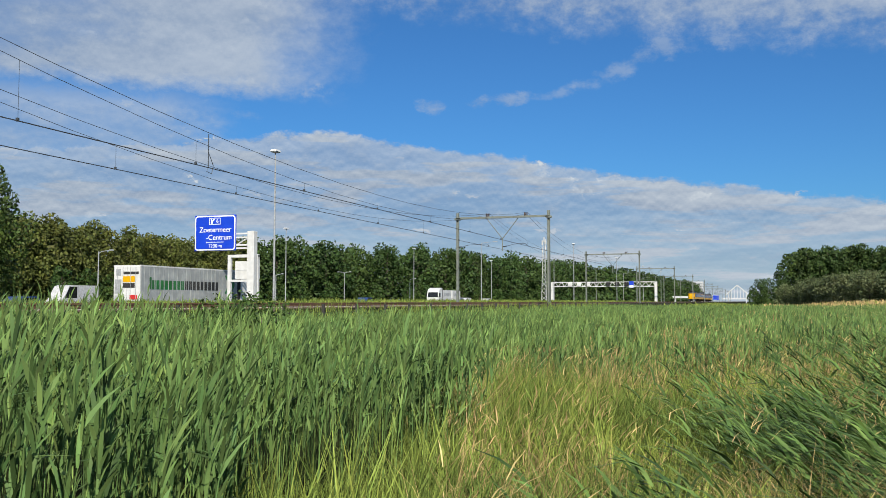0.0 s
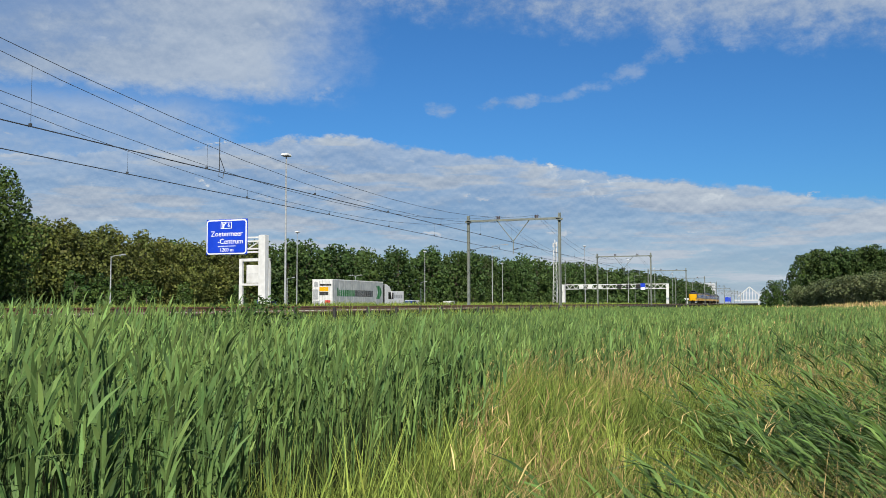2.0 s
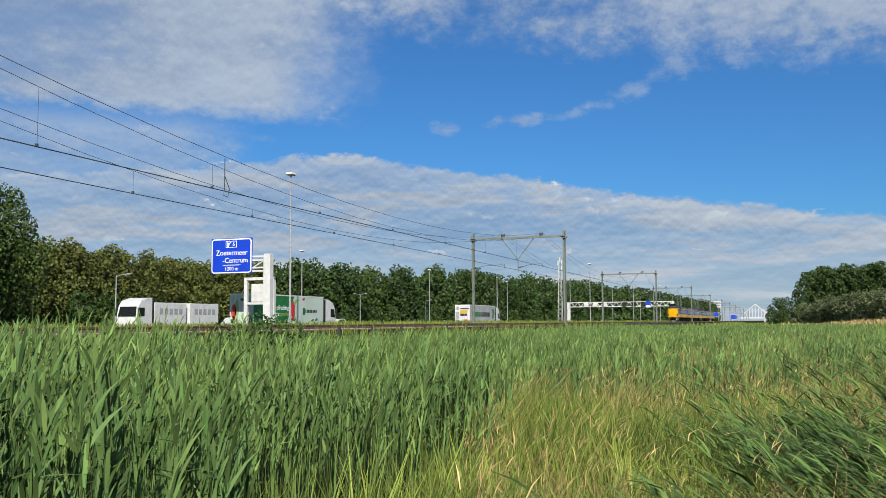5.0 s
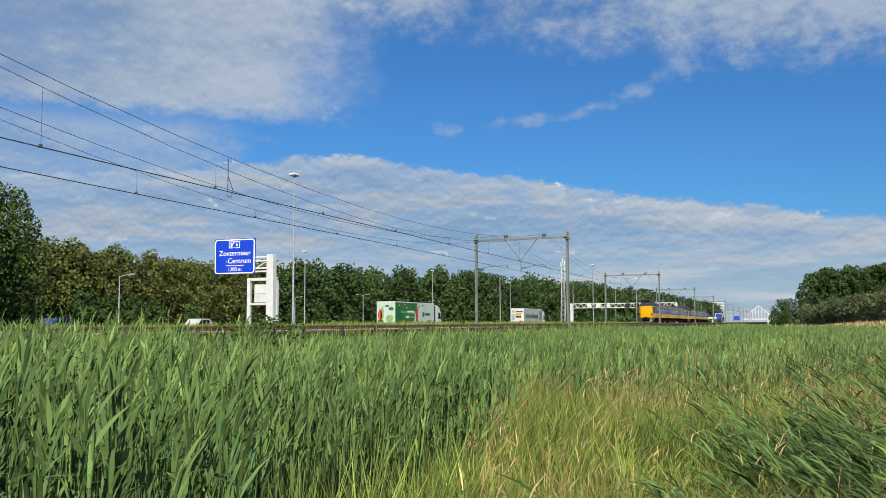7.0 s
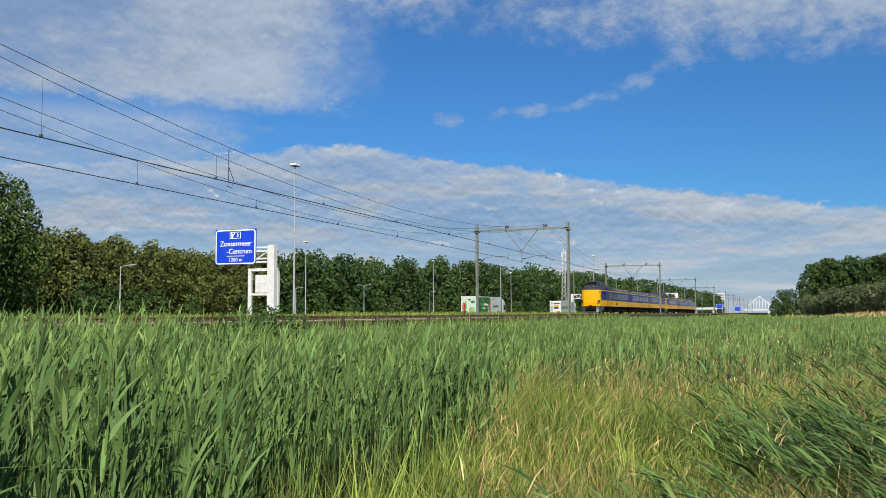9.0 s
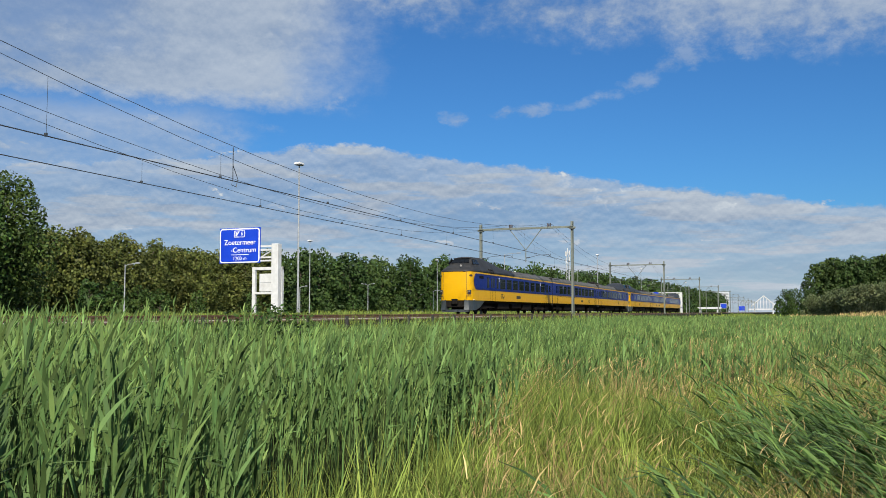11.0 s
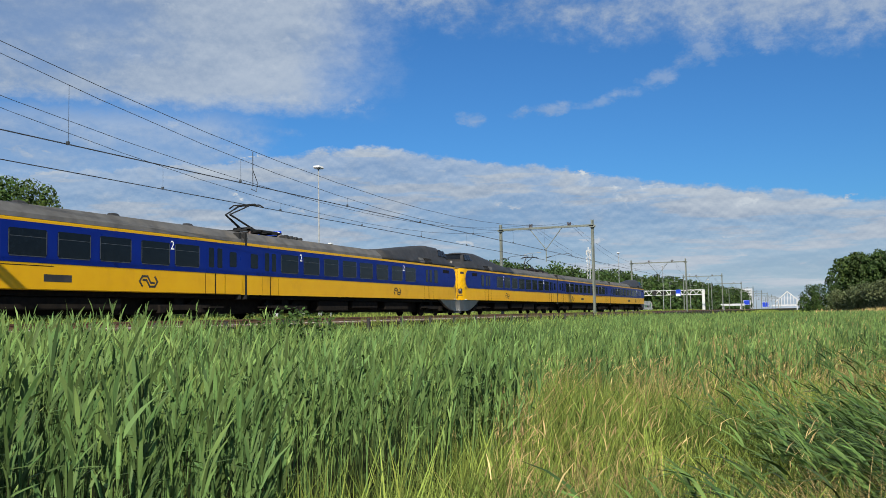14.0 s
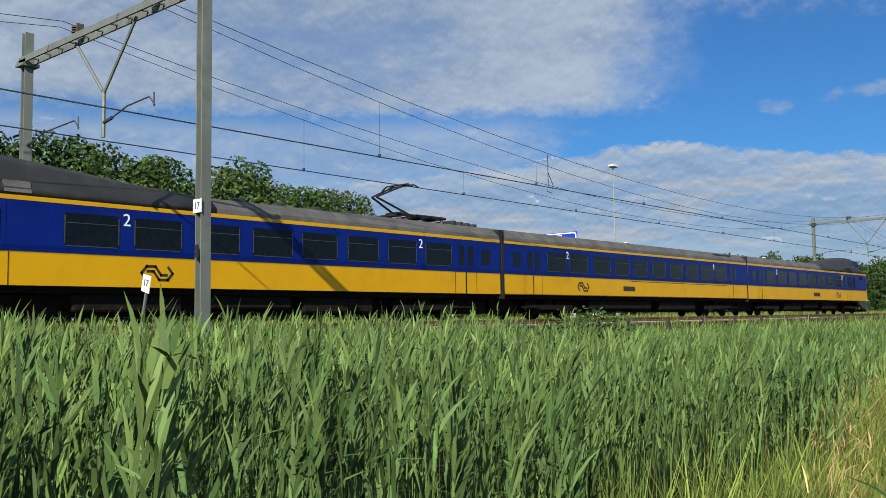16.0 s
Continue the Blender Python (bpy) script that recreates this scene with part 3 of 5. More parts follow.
    sets = [grass(340, (-3.5, 4, 2, 9), lambda x, y: dry(x, y) & (x > -1.15 - 0.3 * (y - 3.0)) & far(x, y, 0, 8), (0.50, 0.98), 0.0055, 0.35, 4),
            grass(220, (-5, 10, 4, 24), lambda x, y: dry(x, y) & far(x, y, 8, 22), (0.70, 1.12), 0.009, 0.35),
            grass(700, (-0.4, 2.4, 2.4, 5.5), lambda x, y: strawy(x, y), (0.45, 0.95), 0.006, 0.75, 4),
            grass(900, (-0.1, 0.9, 5.0, 7.0), lambda x, y: np.hypot((x - 0.35) / 0.5, (y - 6.0) / 0.9) < 1, (0.65, 0.98), 0.0055, 0.8, 4),
            grass(5, (8, 60, 90, 230), lambda x, y: (x < 60) & (patchy(x, y, 0.08, 0.5) > -0.5), (0.7, 1.2), 0.12),
            grass(420, (0.2, 4.5, 6.5, 12), lambda x, y: strawy(x, y), (0.7, 1.15), 0.008, 0.75),
            grass(11, (-8, 40, 20, 110), lambda x, y: dry(x, y) & far(x, y, 22, 110), (0.9, 1.25), 0.032, 0.3),
            grass(1.0, (0, 110, 100, 420), lambda x, y: in_view(x, y) & (x > 2) & (patchy(x, y, 0.05, 0.5) > 0.0), (0.9, 1.35), 0.25)]
    # their ripe heads
    for density, box, lo, hi, size in ((210, (-3.5, 4, 2, 9), 0, 8, 0.42), (120, (-5, 10, 4, 24), 8, 22, 0.65), (14, (-8, 30, 20, 70), 22, 70, 1.7)):
        spots = scatter(density, *box, lambda x, y: dry(x, y) & (x > -1.15 - 0.3 * (y - 3.0)) & far(x, y, lo, hi))
        n = len(spots)
        spots[:, 2] += RNG.uniform(0.55, 1.0, n)
        sets.append(blades(spots, RNG.uniform(0.03, 0.12, n), RNG.normal(0.04, 0.06, (n, 2)), RNG.uniform(0.010, 0.020, n) * size, 0.5, 3))
    v, f = join(sets)
    tagged(new("dry_grass", bulk("dry_grass", v, f, M_DRY)), "straw-coloured dry grass stalks in the meadow", "dry grass", kind="stuff")

    # reeds beaten flat by the wind, tips mostly one way
    sets = []
    for n, cx, cy, sx, sy, up in ((240, 0.80, 6.8, 0.50, 0.8, 0.54), (260, 1.50, 9.0, 0.65, 1.1, 0.68), (60, 0.1, 8.4, 0.30, 0.6, 0.56), (60, 1.0, 5.2, 0.25, 0.4, 0.42), (40, -0.25, 4.2, 0.30, 0.30, 0.30), (170, 2.5, 11.8, 0.8, 1.3, 0.76), (150, 2.8, 16.5, 0.8, 2.0, 0.82)):
        x, y = RNG.normal(cx, sx, n), RNG.normal(cy, sy, n)
        ok = np.hypot(x, y) > 2.6
        x, y = x[ok], y[ok]
        spots = np.stack([x, y, ground_height(x, y) + up * RNG.uniform(0.5, 1.15, len(x))], 1)
        k = len(x)
        way = np.where(RNG.random(k) < 0.86, -1.0, 0.7)
        lean = np.stack([way * RNG.uniform(0.15, 0.55, k), RNG.uniform(-0.25, 0.45, k)], 1)
        h = RNG.uniform(0.12, 0.55, k)
        sets.append(blades(spots, h, lean, np.full(k, 0.009), 0.4, 3))
        for i in range(8):
            u = RNG.uniform(0.10, 0.95, k)
            b = spots.copy()
            b[:, :2] += lean * u[:, None]
            b[:, 2] += h * u
            length = RNG.uniform(0.16, 0.36, k)
            a = RNG.normal(0.20, 0.50, k)
            d = np.stack([way * np.cos(a), np.sin(a)], 1) * length[:, None] * RNG.uniform(0.6, 1.0, k)[:, None]
            sets.append(blades(b, RNG.uniform(-0.25, 0.70, k) * length + 0.02, d, RNG.uniform(0.018, 0.036, k), 0.6, 4))
    v, f = join(sets)
    tagged(new("lodged_reeds", bulk("lodged_reeds", v, f, M_REED_DARK)), "dark green reeds beaten down sideways in the grass", "reeds", kind="stuff")


make_vegetation()

# ---- trees ----

def leaf_cloud(rng, lobes, count, leaf):
    """Small leaf cards on the outside of many lobes: (centre, radii)."""
    per = np.array([r[0] * r[2] + r[1] * r[2] for c, r in lobes])
    per = np.maximum((per / per.sum() * count).astype(int), 12)
    vs = []
    for (c, r), n in zip(lobes, per):
        d = rng.normal(0, 1, (n, 3))
        d /= np.linalg.norm(d, axis=1)[:, None]
        rad = rng.uniform(0.62, 1.08, n) ** 0.6
        p = np.array(c) + d * np.array(r) * rad[:, None]
        d2 = d + rng.normal(0, 0.55, (n, 3))
        u = np.cross(d2, rng.normal(0, 1, (n, 3)))
        u /= np.linalg.norm(u, axis=1)[:, None] + 1e-9
        w = np.cross(d2, u)
        w /= np.linalg.norm(w, axis=1)[:, None] + 1e-9
        s = leaf * rng.uniform(0.6, 1.35, n)[:, None]
        vs.append(np.stack([p - u * s * 0.6, p + w * s * 0.42, p + u * s * 0.6, p - w * s * 0.42], 1))
    v = np.concatenate(vs).reshape(-1, 3)
    return v, np.arange(len(v)).reshape(-1, 4)

def make_tree(name, label, seed, height, spread, low, leaf_mat, count, leaf, lobes_n=26, pointed=0.0):
    """A trunk with limbs and a crown of leaf clumps with gaps. low: where the crown begins."""
    rng = np.random.default_rng(seed)
    tree = thing(name, label, "tree" if height > 5 else "shrub", pose(0, 0, -500))
    lobes = []
    f = Form()
    f.tube((0, 0, -0.3), (0.1, 0, height * 0.45), 0.018 * height + 0.05, 0.012 * height, 7)
    f.tube((0.1, 0, height * 0.45), (0, 0.1, height * 0.85), 0.012 * height, 0.03, 6)
    for i in range(lobes_n):
        u = (i + rng.random()) / lobes_n
        z = low + (height - low) * u ** 0.85
        wide = spread * (np.sin(np.pi * (0.18 + 0.75 * u)) ** (0.7 + pointed)) * (1 - pointed * u * 0.6)
        a = i * 2.4 + rng.uniform(-0.4, 0.4)
        rr = wide * rng.uniform(0.30, 0.85)
        c = (rr * np.cos(a), rr * np.sin(a), z)
        s = spread * rng.uniform(0.26, 0.44) * (1.15 - 0.5 * u)
        lobes.append((c, (s, s, s * rng.uniform(0.8, 1.15))))
        if i % 3 == 0:
            f.tube((0, 0, max(z - s * 1.6, height * 0.12)), c, 0.008 * height, 0.02, 5)
    part("trunk", f, M_BARK, tree)
    v, q = leaf_cloud(rng, lobes, count, leaf)
    crown = new("crown", bulk("crown", v, [q], leaf_mat))
    crown.parent = tree
    return tree

def plant(kinds, spots, seed=3, group=""):
    rng = random.Random(seed)
    for x, y, h in spots:
        source = rng.choice(kinds)
        t = copy_thing(source, Matrix())
        s = h / source["tall"]
        t.matrix_basis = pose(x, y, float(ground_height(np.array(x), np.array(y))) - 0.1, 0, 0, rng.uniform(0, 360)) @ Matrix.Diagonal((s * rng.uniform(0.9, 1.15), s * rng.uniform(0.9, 1.15), s, 1))
        if group:
            t["group"] = group

def make_woods():
    deep = []
    for i in range(3):
        t = make_tree("tree", "deep green broadleaf tree in a dense belt", 20 + i, 16, 6.8, 0.4, M_LEAF_A, 2600, 0.66, 30)
        t["tall"] = 16.0
        deep.append(t)
    distant = []
    for i in range(2):
        t = make_tree("tree", "deep green broadleaf tree in a far belt", 26 + i, 16, 6.4, 0.4, M_LEAF_A, 850, 1.1, 20)
        t["tall"] = 16.0
        distant.append(t)
    poplar = []
    for i in range(2):
        t = make_tree("tree", "tall deep green poplar in a dense grove", 70 + i, 18, 5.0, 0.8, M_LEAF_A, 4200, 0.60, 40)
        t["tall"] = 18.0
        poplar.append(t)
    olive = []
    for i in range(3):
        t = make_tree("tree", "olive-green willow with feathery upright crown", 30 + i, 14, 4.9, 0.5, M_LEAF_B, 4800, 0.42, 44, 0.12)
        t["tall"] = 14.0
        olive.append(t)
    near = []
    for i in range(2):
        t = make_tree("tree", "tall leafy green tree beside the motorway", 40 + i, 16, 6.0, 1.2, M_LEAF_C, 13000, 0.34, 64)
        t["tall"] = 16.0
        near.append(t)
    shrub = []
    for i in range(2):
        t = make_tree("shrub", "bright green young shrub at the foot of the trees", 50 + i, 5, 2.2, 0.2, M_LEAF_C, 1100, 0.34, 14)
        t["tall"] = 5.0
        shrub.append(t)
    grey = []
    for i in range(2):
        t = make_tree("shrub", "grey-green willow shrub at the field's edge", 60 + i, 7, 4.2, 0.2, M_LEAF_D, 2500, 0.40, 26)
        t["tall"] = 7.0
        grey.append(t)
    bramble = []
    for i in range(2):
        t = make_tree("bramble", "low dark green bramble bush among the reeds", 80 + i, 1.8, 1.1, 0.1, M_LEAF_C, 3200, 0.058, 26)
        t["tall"] = 1.8
        bramble.append(t)
    plant(bramble, [(-8.1, 12.6, 1.9), (-8.5, 14.2, 1.9), (-7.6, 11.3, 1.65)], 21, "brambles among the reeds")
    rng = random.Random(8)

    def belt(kinds, pts, step, tall, rows, depth, seed, group):
        """Trees along a line through pts, in rows behind it."""
        spots = []
        for (x0, y0), (x1, y1) in zip(pts, pts[1:]):
            n = max(int(math.hypot(x1 - x0, y1 - y0) / step), 1)
            nx, ny = -(y1 - y0), x1 - x0
            k = math.hypot(nx, ny)
            for i in range(n):
                for r in range(rows):
                    u = (i + rng.uniform(0, 0.8)) / n
                    off = r * depth + rng.uniform(-1.2, 1.2)
                    spots.append((x0 + (x1 - x0) * u + nx / k * off, y0 + (y1 - y0) * u + ny / k * off, tall * rng.uniform(0.92, 1.06)))
        plant(kinds, spots, seed, group)

    belt(near, [(-77, 12), (-79, 40), (-88, 84)], 8.0, 17.4, 2, 6, 1, "trees beside the motorway")
    belt(olive, [(-112, 96), (-120, 150), (-118, 190)], 4.8, 14.6, 2, 5, 2, "belt of olive trees")
    belt(deep, [(-118, 190), (-110, 236), (-92, 256), (-76, 300), (-64, 350)], 8.0, 16.1, 2, 7, 4, "belt of deep green trees")
    belt(distant, [(-132, 175), (-128, 205), (-120, 245), (-104, 272), (-90, 310), (-78, 360)], 6.5, 15.8, 1, 1, 15, "far belt of deep green trees")
    belt(distant, [(-64, 350), (-58, 400), (-50, 560), (-46, 800)], 8.0, 15.6, 2, 7, 14, "far belt of deep green trees")
    belt(shrub, [(-88, 95), (-104, 130), (-100, 190), (-84, 235), (-66, 290)], 9.0, 5.0, 1, 1, 5, "shrubs at the foot of the belt")
    belt(poplar, [(10.5, 300), (40, 286)], 2.7, 16.4, 2, 4, 6, "grove beyond the field")
    belt(deep, [(-0.3, 262), (9, 262)], 2.4, 8.0, 1, 1, 7, "grove beyond the field")
    belt(shrub, [(-0.5, 254), (16, 248)], 2.6, 4.6, 1, 1, 12, "shrubs beneath the grove")
    belt(grey, [(8, 225), (13, 205), (17, 165), (34, 138)], 5.0, 5.6, 2, 4, 9, "shrubs at the field's edge")
    for t in bramble + distant + poplar + deep + olive + near + shrub + grey:
        for o in (*t.children_recursive, t):
            bpy.data.objects.remove(o)

make_woods()

# ---- railway portals, wires and fence ----

def make_portal(y, number=False, shift=0.0, drop=0.0):
    """Two steel posts with a beam, insulators and the hanging frame between the tracks."""
    p = thing("catenary_portal", "grey galvanised steel catenary portal over two tracks", "catenary portal", pose(shift, y, 0), "catenary portals")
    beam_z = EYE + 8.12 - drop
    near, far = -18.45, -27.65
    for x in (near, far):
        f = Form()
        w, d = 0.12, 0.13
        prof = [(-w, -d), (-w + 0.03, -d), (-w + 0.03, -0.012), (w - 0.03, -0.012), (w - 0.03, -d), (w, -d), (w, d), (w - 0.03, d), (w - 0.03, 0.012), (-w + 0.03, 0.012), (-w + 0.03, d), (-w, d)]
        f.loft([[(x + i, j, z) for i, j in prof] for z in (0.4, EYE + 8.75)])
        part("post", f, M_STEEL, p)
        c = Form().box(x - 0.24, x + 0.24, -0.26, 0.26, beam_z + -0.10, beam_z + -0.02).box(x - 0.30, x + 0.30, -0.2, -0.165, beam_z + -0.02, beam_z + 0.10).box(x - 0.30, x + 0.30, 0.165, 0.2, beam_z + -0.02, beam_z + 0.10)
        part("clamp", c, M_STEEL, p)
    b = Form()
    for dy in (-0.2, 0.14):
        b.box(far - 0.15, near + 0.15, dy, dy + 0.06, beam_z + 0.00, beam_z + 0.18)
    for i in range(12):
        x = far + 0.4 + i * 0.76
        b.box(x, x + 0.06, -0.14, 0.14, beam_z + 0.07, beam_z + 0.11)
    part("beam", b, M_STEEL, p)
    mid = (near + far) / 2
    v = Form()
    v.tube((mid + 1.6, 0, beam_z + 0.00), (mid, 0, EYE + 6.1), 0.045, n=6)
    v.tube((mid - 1.6, 0, beam_z + 0.00), (mid, 0, EYE + 6.1), 0.045, n=6)
    v.tube((mid, 0, EYE + 6.2), (mid, 0, EYE + 4.9), 0.055, n=6)
    part("hanger", v, M_STEEL, p)
    for track, root, z in ((NEAR_TRACK, mid, EYE + 5.35), (FAR_TRACK, far, EYE + 5.35)):
        a = Form()
        a.tube((root, 0, z - 0.05), (root + 0.45, 0, z + 0.02), 0.05, n=6)
        a.path([(root + 0.45, 0, z + 0.02), (root + 1.2, 0, z + 0.2), (track - 0.1, 0, z + 0.26), (track + 0.15, 0, z + 0.02)], 0.022, 5)
        a.tube((track + 0.12, 0, z + 0.34), (track + 0.12, 0, z - 0.02), 0.02, n=5)
        part("registration_arm", a, M_WIRE, p)
        i = Form()
        for k in range(4):
            i.tube((track, -0.08, beam_z + 0.19 + k * 0.07), (track, -0.08, beam_z + 0.23 + k * 0.07), 0.10, 0.07, 8)
        i.box(track - 0.16, track - 0.10, -0.1, 0.1, beam_z + 0.18, beam_z + 0.50)
        i.box(track + 0.10, track + 0.16, -0.1, 0.1, beam_z + 0.18, beam_z + 0.50)
        part("insulator", i, M_INSUL, p)
    if number:
        n = part("number_plate", Form().box(near - 0.16, near + 0.17, -0.165, -0.152, EYE + 2.48, EYE + 2.79), M_SIGN_WHITE, p, "small white plate with black numerals")
        text("numerals", "17", 0.22, M_BLACK, n, pose(near, -0.168, EYE + 2.63, 90, 0, 0))
        part("cover", Form().box(near - 0.06, near + 0.06, -0.165, -0.153, EYE + 1.45, EYE + 1.75), M_BLACK, p)

for i, y in enumerate(PORTALS):
    make_portal(y, i == 1, 1.05 if i == 1 else 0.0, 0.32 if i == 1 else 0.0)

def make_wires():
    for track in (NEAR_TRACK, FAR_TRACK):
        w = thing("overhead_line", "dark copper contact wire, messenger and feeder over one track", "overhead line", pose(track, 0, 0), "overhead lines")
        for y0, y1 in zip(PORTALS, PORTALS[1:]):
            sag = lambda y, z, s: z - 4 * s * ((y - y0) / (y1 - y0)) * (1 - (y - y0) / (y1 - y0))
            ys = [y0 + (y1 - y0) * i / 14 for i in range(15)]
            for x, r in ((-0.05, 0.012), (0.02, 0.009)):
                part("contact_wire", Form().path([(x, y, EYE + 5.38) for y in (y0, y1)], r, 5), M_WIRE, w)
            part("messenger_wire", Form().path([(0, y, sag(y, EYE + 8.48, 2.90)) for y in ys], 0.010, 5), M_WIRE, w)
            part("feeder_wire", Form().path([(0.14, y, sag(y, EYE + 8.62, 2.45)) for y in ys], 0.011, 5), M_WIRE, w)
            if y0 < 200:
                for i in range(1, 8):
                    y = y0 + (y1 - y0) * i / 8
                    d = part("dropper", Form().tube((0, y, sag(y, EYE + 8.48, 2.90)), (0, y, EYE + 5.40), 0.006, n=4), M_WIRE, w)
                    part("clip", Form().box(-0.06, 0.03, y - 0.03, y + 0.03, EYE + 5.36, EYE + 5.47), M_WIRE, d)
        y = 30.6
        loop = Form().tube((0, y, EYE + 6.75), (0, y, EYE + 5.4), 0.018, n=5)
        loop.path([(0, y, EYE + 6.0), (0, y + 0.35, EYE + 5.5), (0, y + 0.25, EYE + 5.15), (0, y - 0.1, EYE + 5.2), (0, y, EYE + 5.4)], 0.016, 5)
        if track == NEAR_TRACK:
            part("jumper_cable", loop, M_WIRE, w)

make_wires()

def make_fence():
    fence = thing("fence", "low dark wire fence along the railway bank", "fence", pose(-15.9, 0, 0))
    post = None
    for i in range(70):
        y = -12 + 3.1 * i
        at = pose(0, y, 0.75, random.uniform(-2, 2), random.uniform(-2, 2), 0)
        if post is None:
            post = part("post", Form().box(-0.05, 0.05, -0.05, 0.05, -0.5, 0.78, 0.01), M_FENCE, fence, at=at)
        else:
            share("post", post, fence, at)
    for z in (0.95, 1.2, 1.46):
        part("wire", Form().path([(0, -12, z), (0, 205, z)], 0.006, 4), M_FENCE, fence)

make_fence()

# ---- the train ----


def slab(corners, push, thick=0.012):
    """A thin plate on four or more corners, pushed along a direction."""
    a = [Vector(c) for c in corners]
    p = Vector(push).normalized() * thick
    return Form().loft([[c - p * 0.6 for c in a], [c + p for c in a]])


def rounded(x, y0, y1, z0, z1, r, out, n=5):
    """A plate with rounded corners in the plane x = const."""
    pts = []
    for cy, cz, a0 in ((y1 - r, z1 - r, 0), (y0 + r, z1 - r, 90), (y0 + r, z0 + r, 180), (y1 - r, z0 + r, 270)):
        for i in range(n):
            a = radians(a0 + 90 * i / (n - 1))
            pts.append((x, cy + r * math.cos(a), cz + r * math.sin(a)))
    return slab(pts, (1 if x > 0 else -1, 0, 0), out)


NOSE = [(-0.95, 0.05), (-0.5, 0.015), (0.0, 0.0), (0.5, 0.015), (0.95, 0.05), (1.16, 0.13), (1.29, 0.28), (1.37, 0.50), (1.42, 0.85), (1.45, 1.5)]
END_WINDOWS = [(6.72, 7.27), (7.76, 9.35), (9.80, 11.35), (11.85, 13.42), (13.92, 15.54), (15.95, 17.54), (18.02, 19.58), (20.05, 21.62), (22.12, 23.70)]
MID_WINDOWS = [(3.37, 5.0), (5.35, 6.95), (7.38, 8.98), (9.40, 10.99), (11.48, 13.08), (13.54, 15.10), (15.55, 17.05), (17.48, 19.08), (19.62, 21.25), (21.55, 23.1)]


def logo(parent, y, z, side):
    """A plain angular double-arrow mark of two strokes."""
    for turn in (1, -1):
        pts = ((-0.36, -0.17), (-0.50, 0.0), (-0.34, 0.19), (-0.06, 0.19), (0.12, -0.05), (0.30, -0.05))
        f = Form()
        for (a, b), (c, d) in zip(pts, pts[1:]):
            u = Vector((c - a, d - b)).normalized() * 0.038
            n = Vector((-u.y, u.x))
            q = [(a - u.x + n.x, b - u.y + n.y), (c + u.x + n.x, d + u.y + n.y), (c + u.x - n.x, d + u.y - n.y), (a - u.x - n.x, b - u.y - n.y)]
            f.loft([[(side * 1.452, y + side * turn * i, z + turn * j) for i, j in q], [(side * 1.458, y + side * turn * i, z + turn * j) for i, j in q]])
        part("logo", f, M_HOOD, parent, "dark angular double-arrow mark")


def coach_windows(car, spans):
    for side in (-1, 1):
        x = side * 1.456
        for a, b in spans:
            w = part("window", rounded(x, a, b, 2.20, 3.07, 0.08, 0.014), M_WINDOW, car)
            if b - a > 1:
                part("frame", Form().box(x + side * 0.010 - 0.010, x + side * 0.010 + 0.010, a + 0.05, b - 0.05, 2.80, 2.818), M_FRAME, w)
            for y in (a + 0.02, b - 0.02):
                part("jamb", Form().box(x + side * 0.008 - 0.012, x + side * 0.008 + 0.012, y - 0.015, y + 0.015, 2.26, 3.01), M_FRAME, w)
            part("sill", Form().box(x + side * 0.006 - 0.012, x + side * 0.006 + 0.012, a + 0.06, b - 0.06, 2.17, 2.195), M_FRAME, w)


def coach_door(car, y0, y1):
    for side in (-1, 1):
        x = side * 1.456
        door = part("door", rounded(x, y0, y1, 1.985, 3.25, 0.05, 0.010), M_BLUE, car)
        mid = (y0 + y1) / 2
        for a, b in ((y0 + 0.14, mid - 0.12), (mid + 0.12, y1 - 0.14)):
            part("pane", rounded(x + side * 0.006, a, b, 2.22, 3.05, 0.06, 0.012), M_WINDOW, door)
        for y in (y0 - 0.08, mid, y1 + 0.08):
            part("seam", Form().box(x - 0.004, x + side * 0.004 + 0.004, y - (0.03 if y == mid else 0.006), y + (0.03 if y == mid else 0.006), 1.08, 1.97), M_DARK, door)
        part("step", Form().box(side * 1.30 - 0.14, side * 1.30 + 0.14, y0, y1, 0.52, 0.58), M_DARK, door)


def bogie(car, y):
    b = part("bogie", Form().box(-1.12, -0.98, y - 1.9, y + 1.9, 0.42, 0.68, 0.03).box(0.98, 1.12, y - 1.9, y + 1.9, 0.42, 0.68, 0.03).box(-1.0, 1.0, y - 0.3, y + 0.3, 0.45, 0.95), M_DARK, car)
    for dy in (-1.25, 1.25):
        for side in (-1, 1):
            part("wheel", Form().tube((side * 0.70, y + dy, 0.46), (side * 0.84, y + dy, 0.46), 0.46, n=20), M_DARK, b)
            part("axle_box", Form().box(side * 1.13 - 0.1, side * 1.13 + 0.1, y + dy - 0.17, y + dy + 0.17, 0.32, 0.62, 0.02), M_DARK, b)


def ventilators(car, y0, y1, n):
    for i in range(n):
        y = y0 + (y1 - y0) * i / max(n - 1, 1)
        f = Form()
        f.loft([[(r * 0.9 * math.cos(a) + 0.55, y + r * 1.5 * math.sin(a), z) for a in [k * math.pi / 5 for k in range(10)]] for r, z in ((0.22, 3.88), (0.22, 3.99), (0.15, 4.08), (0.05, 4.10))])
        part("roof_ventilator", f, M_HOOD, car)


def roof_section(y, half, shoulder, top, dome):
    pts = [(half, 3.42), (half * 0.975, 3.42 + 0.42 * (shoulder - 3.42)), (half * 0.80, shoulder), (dome, shoulder + 0.62 * (top - shoulder)), (dome * 0.72, top - 0.05), (dome * 0.3, top)]
    return [(x, y, z) for x, z in pts] + [(-x, y, z) for x, z in reversed(pts)]


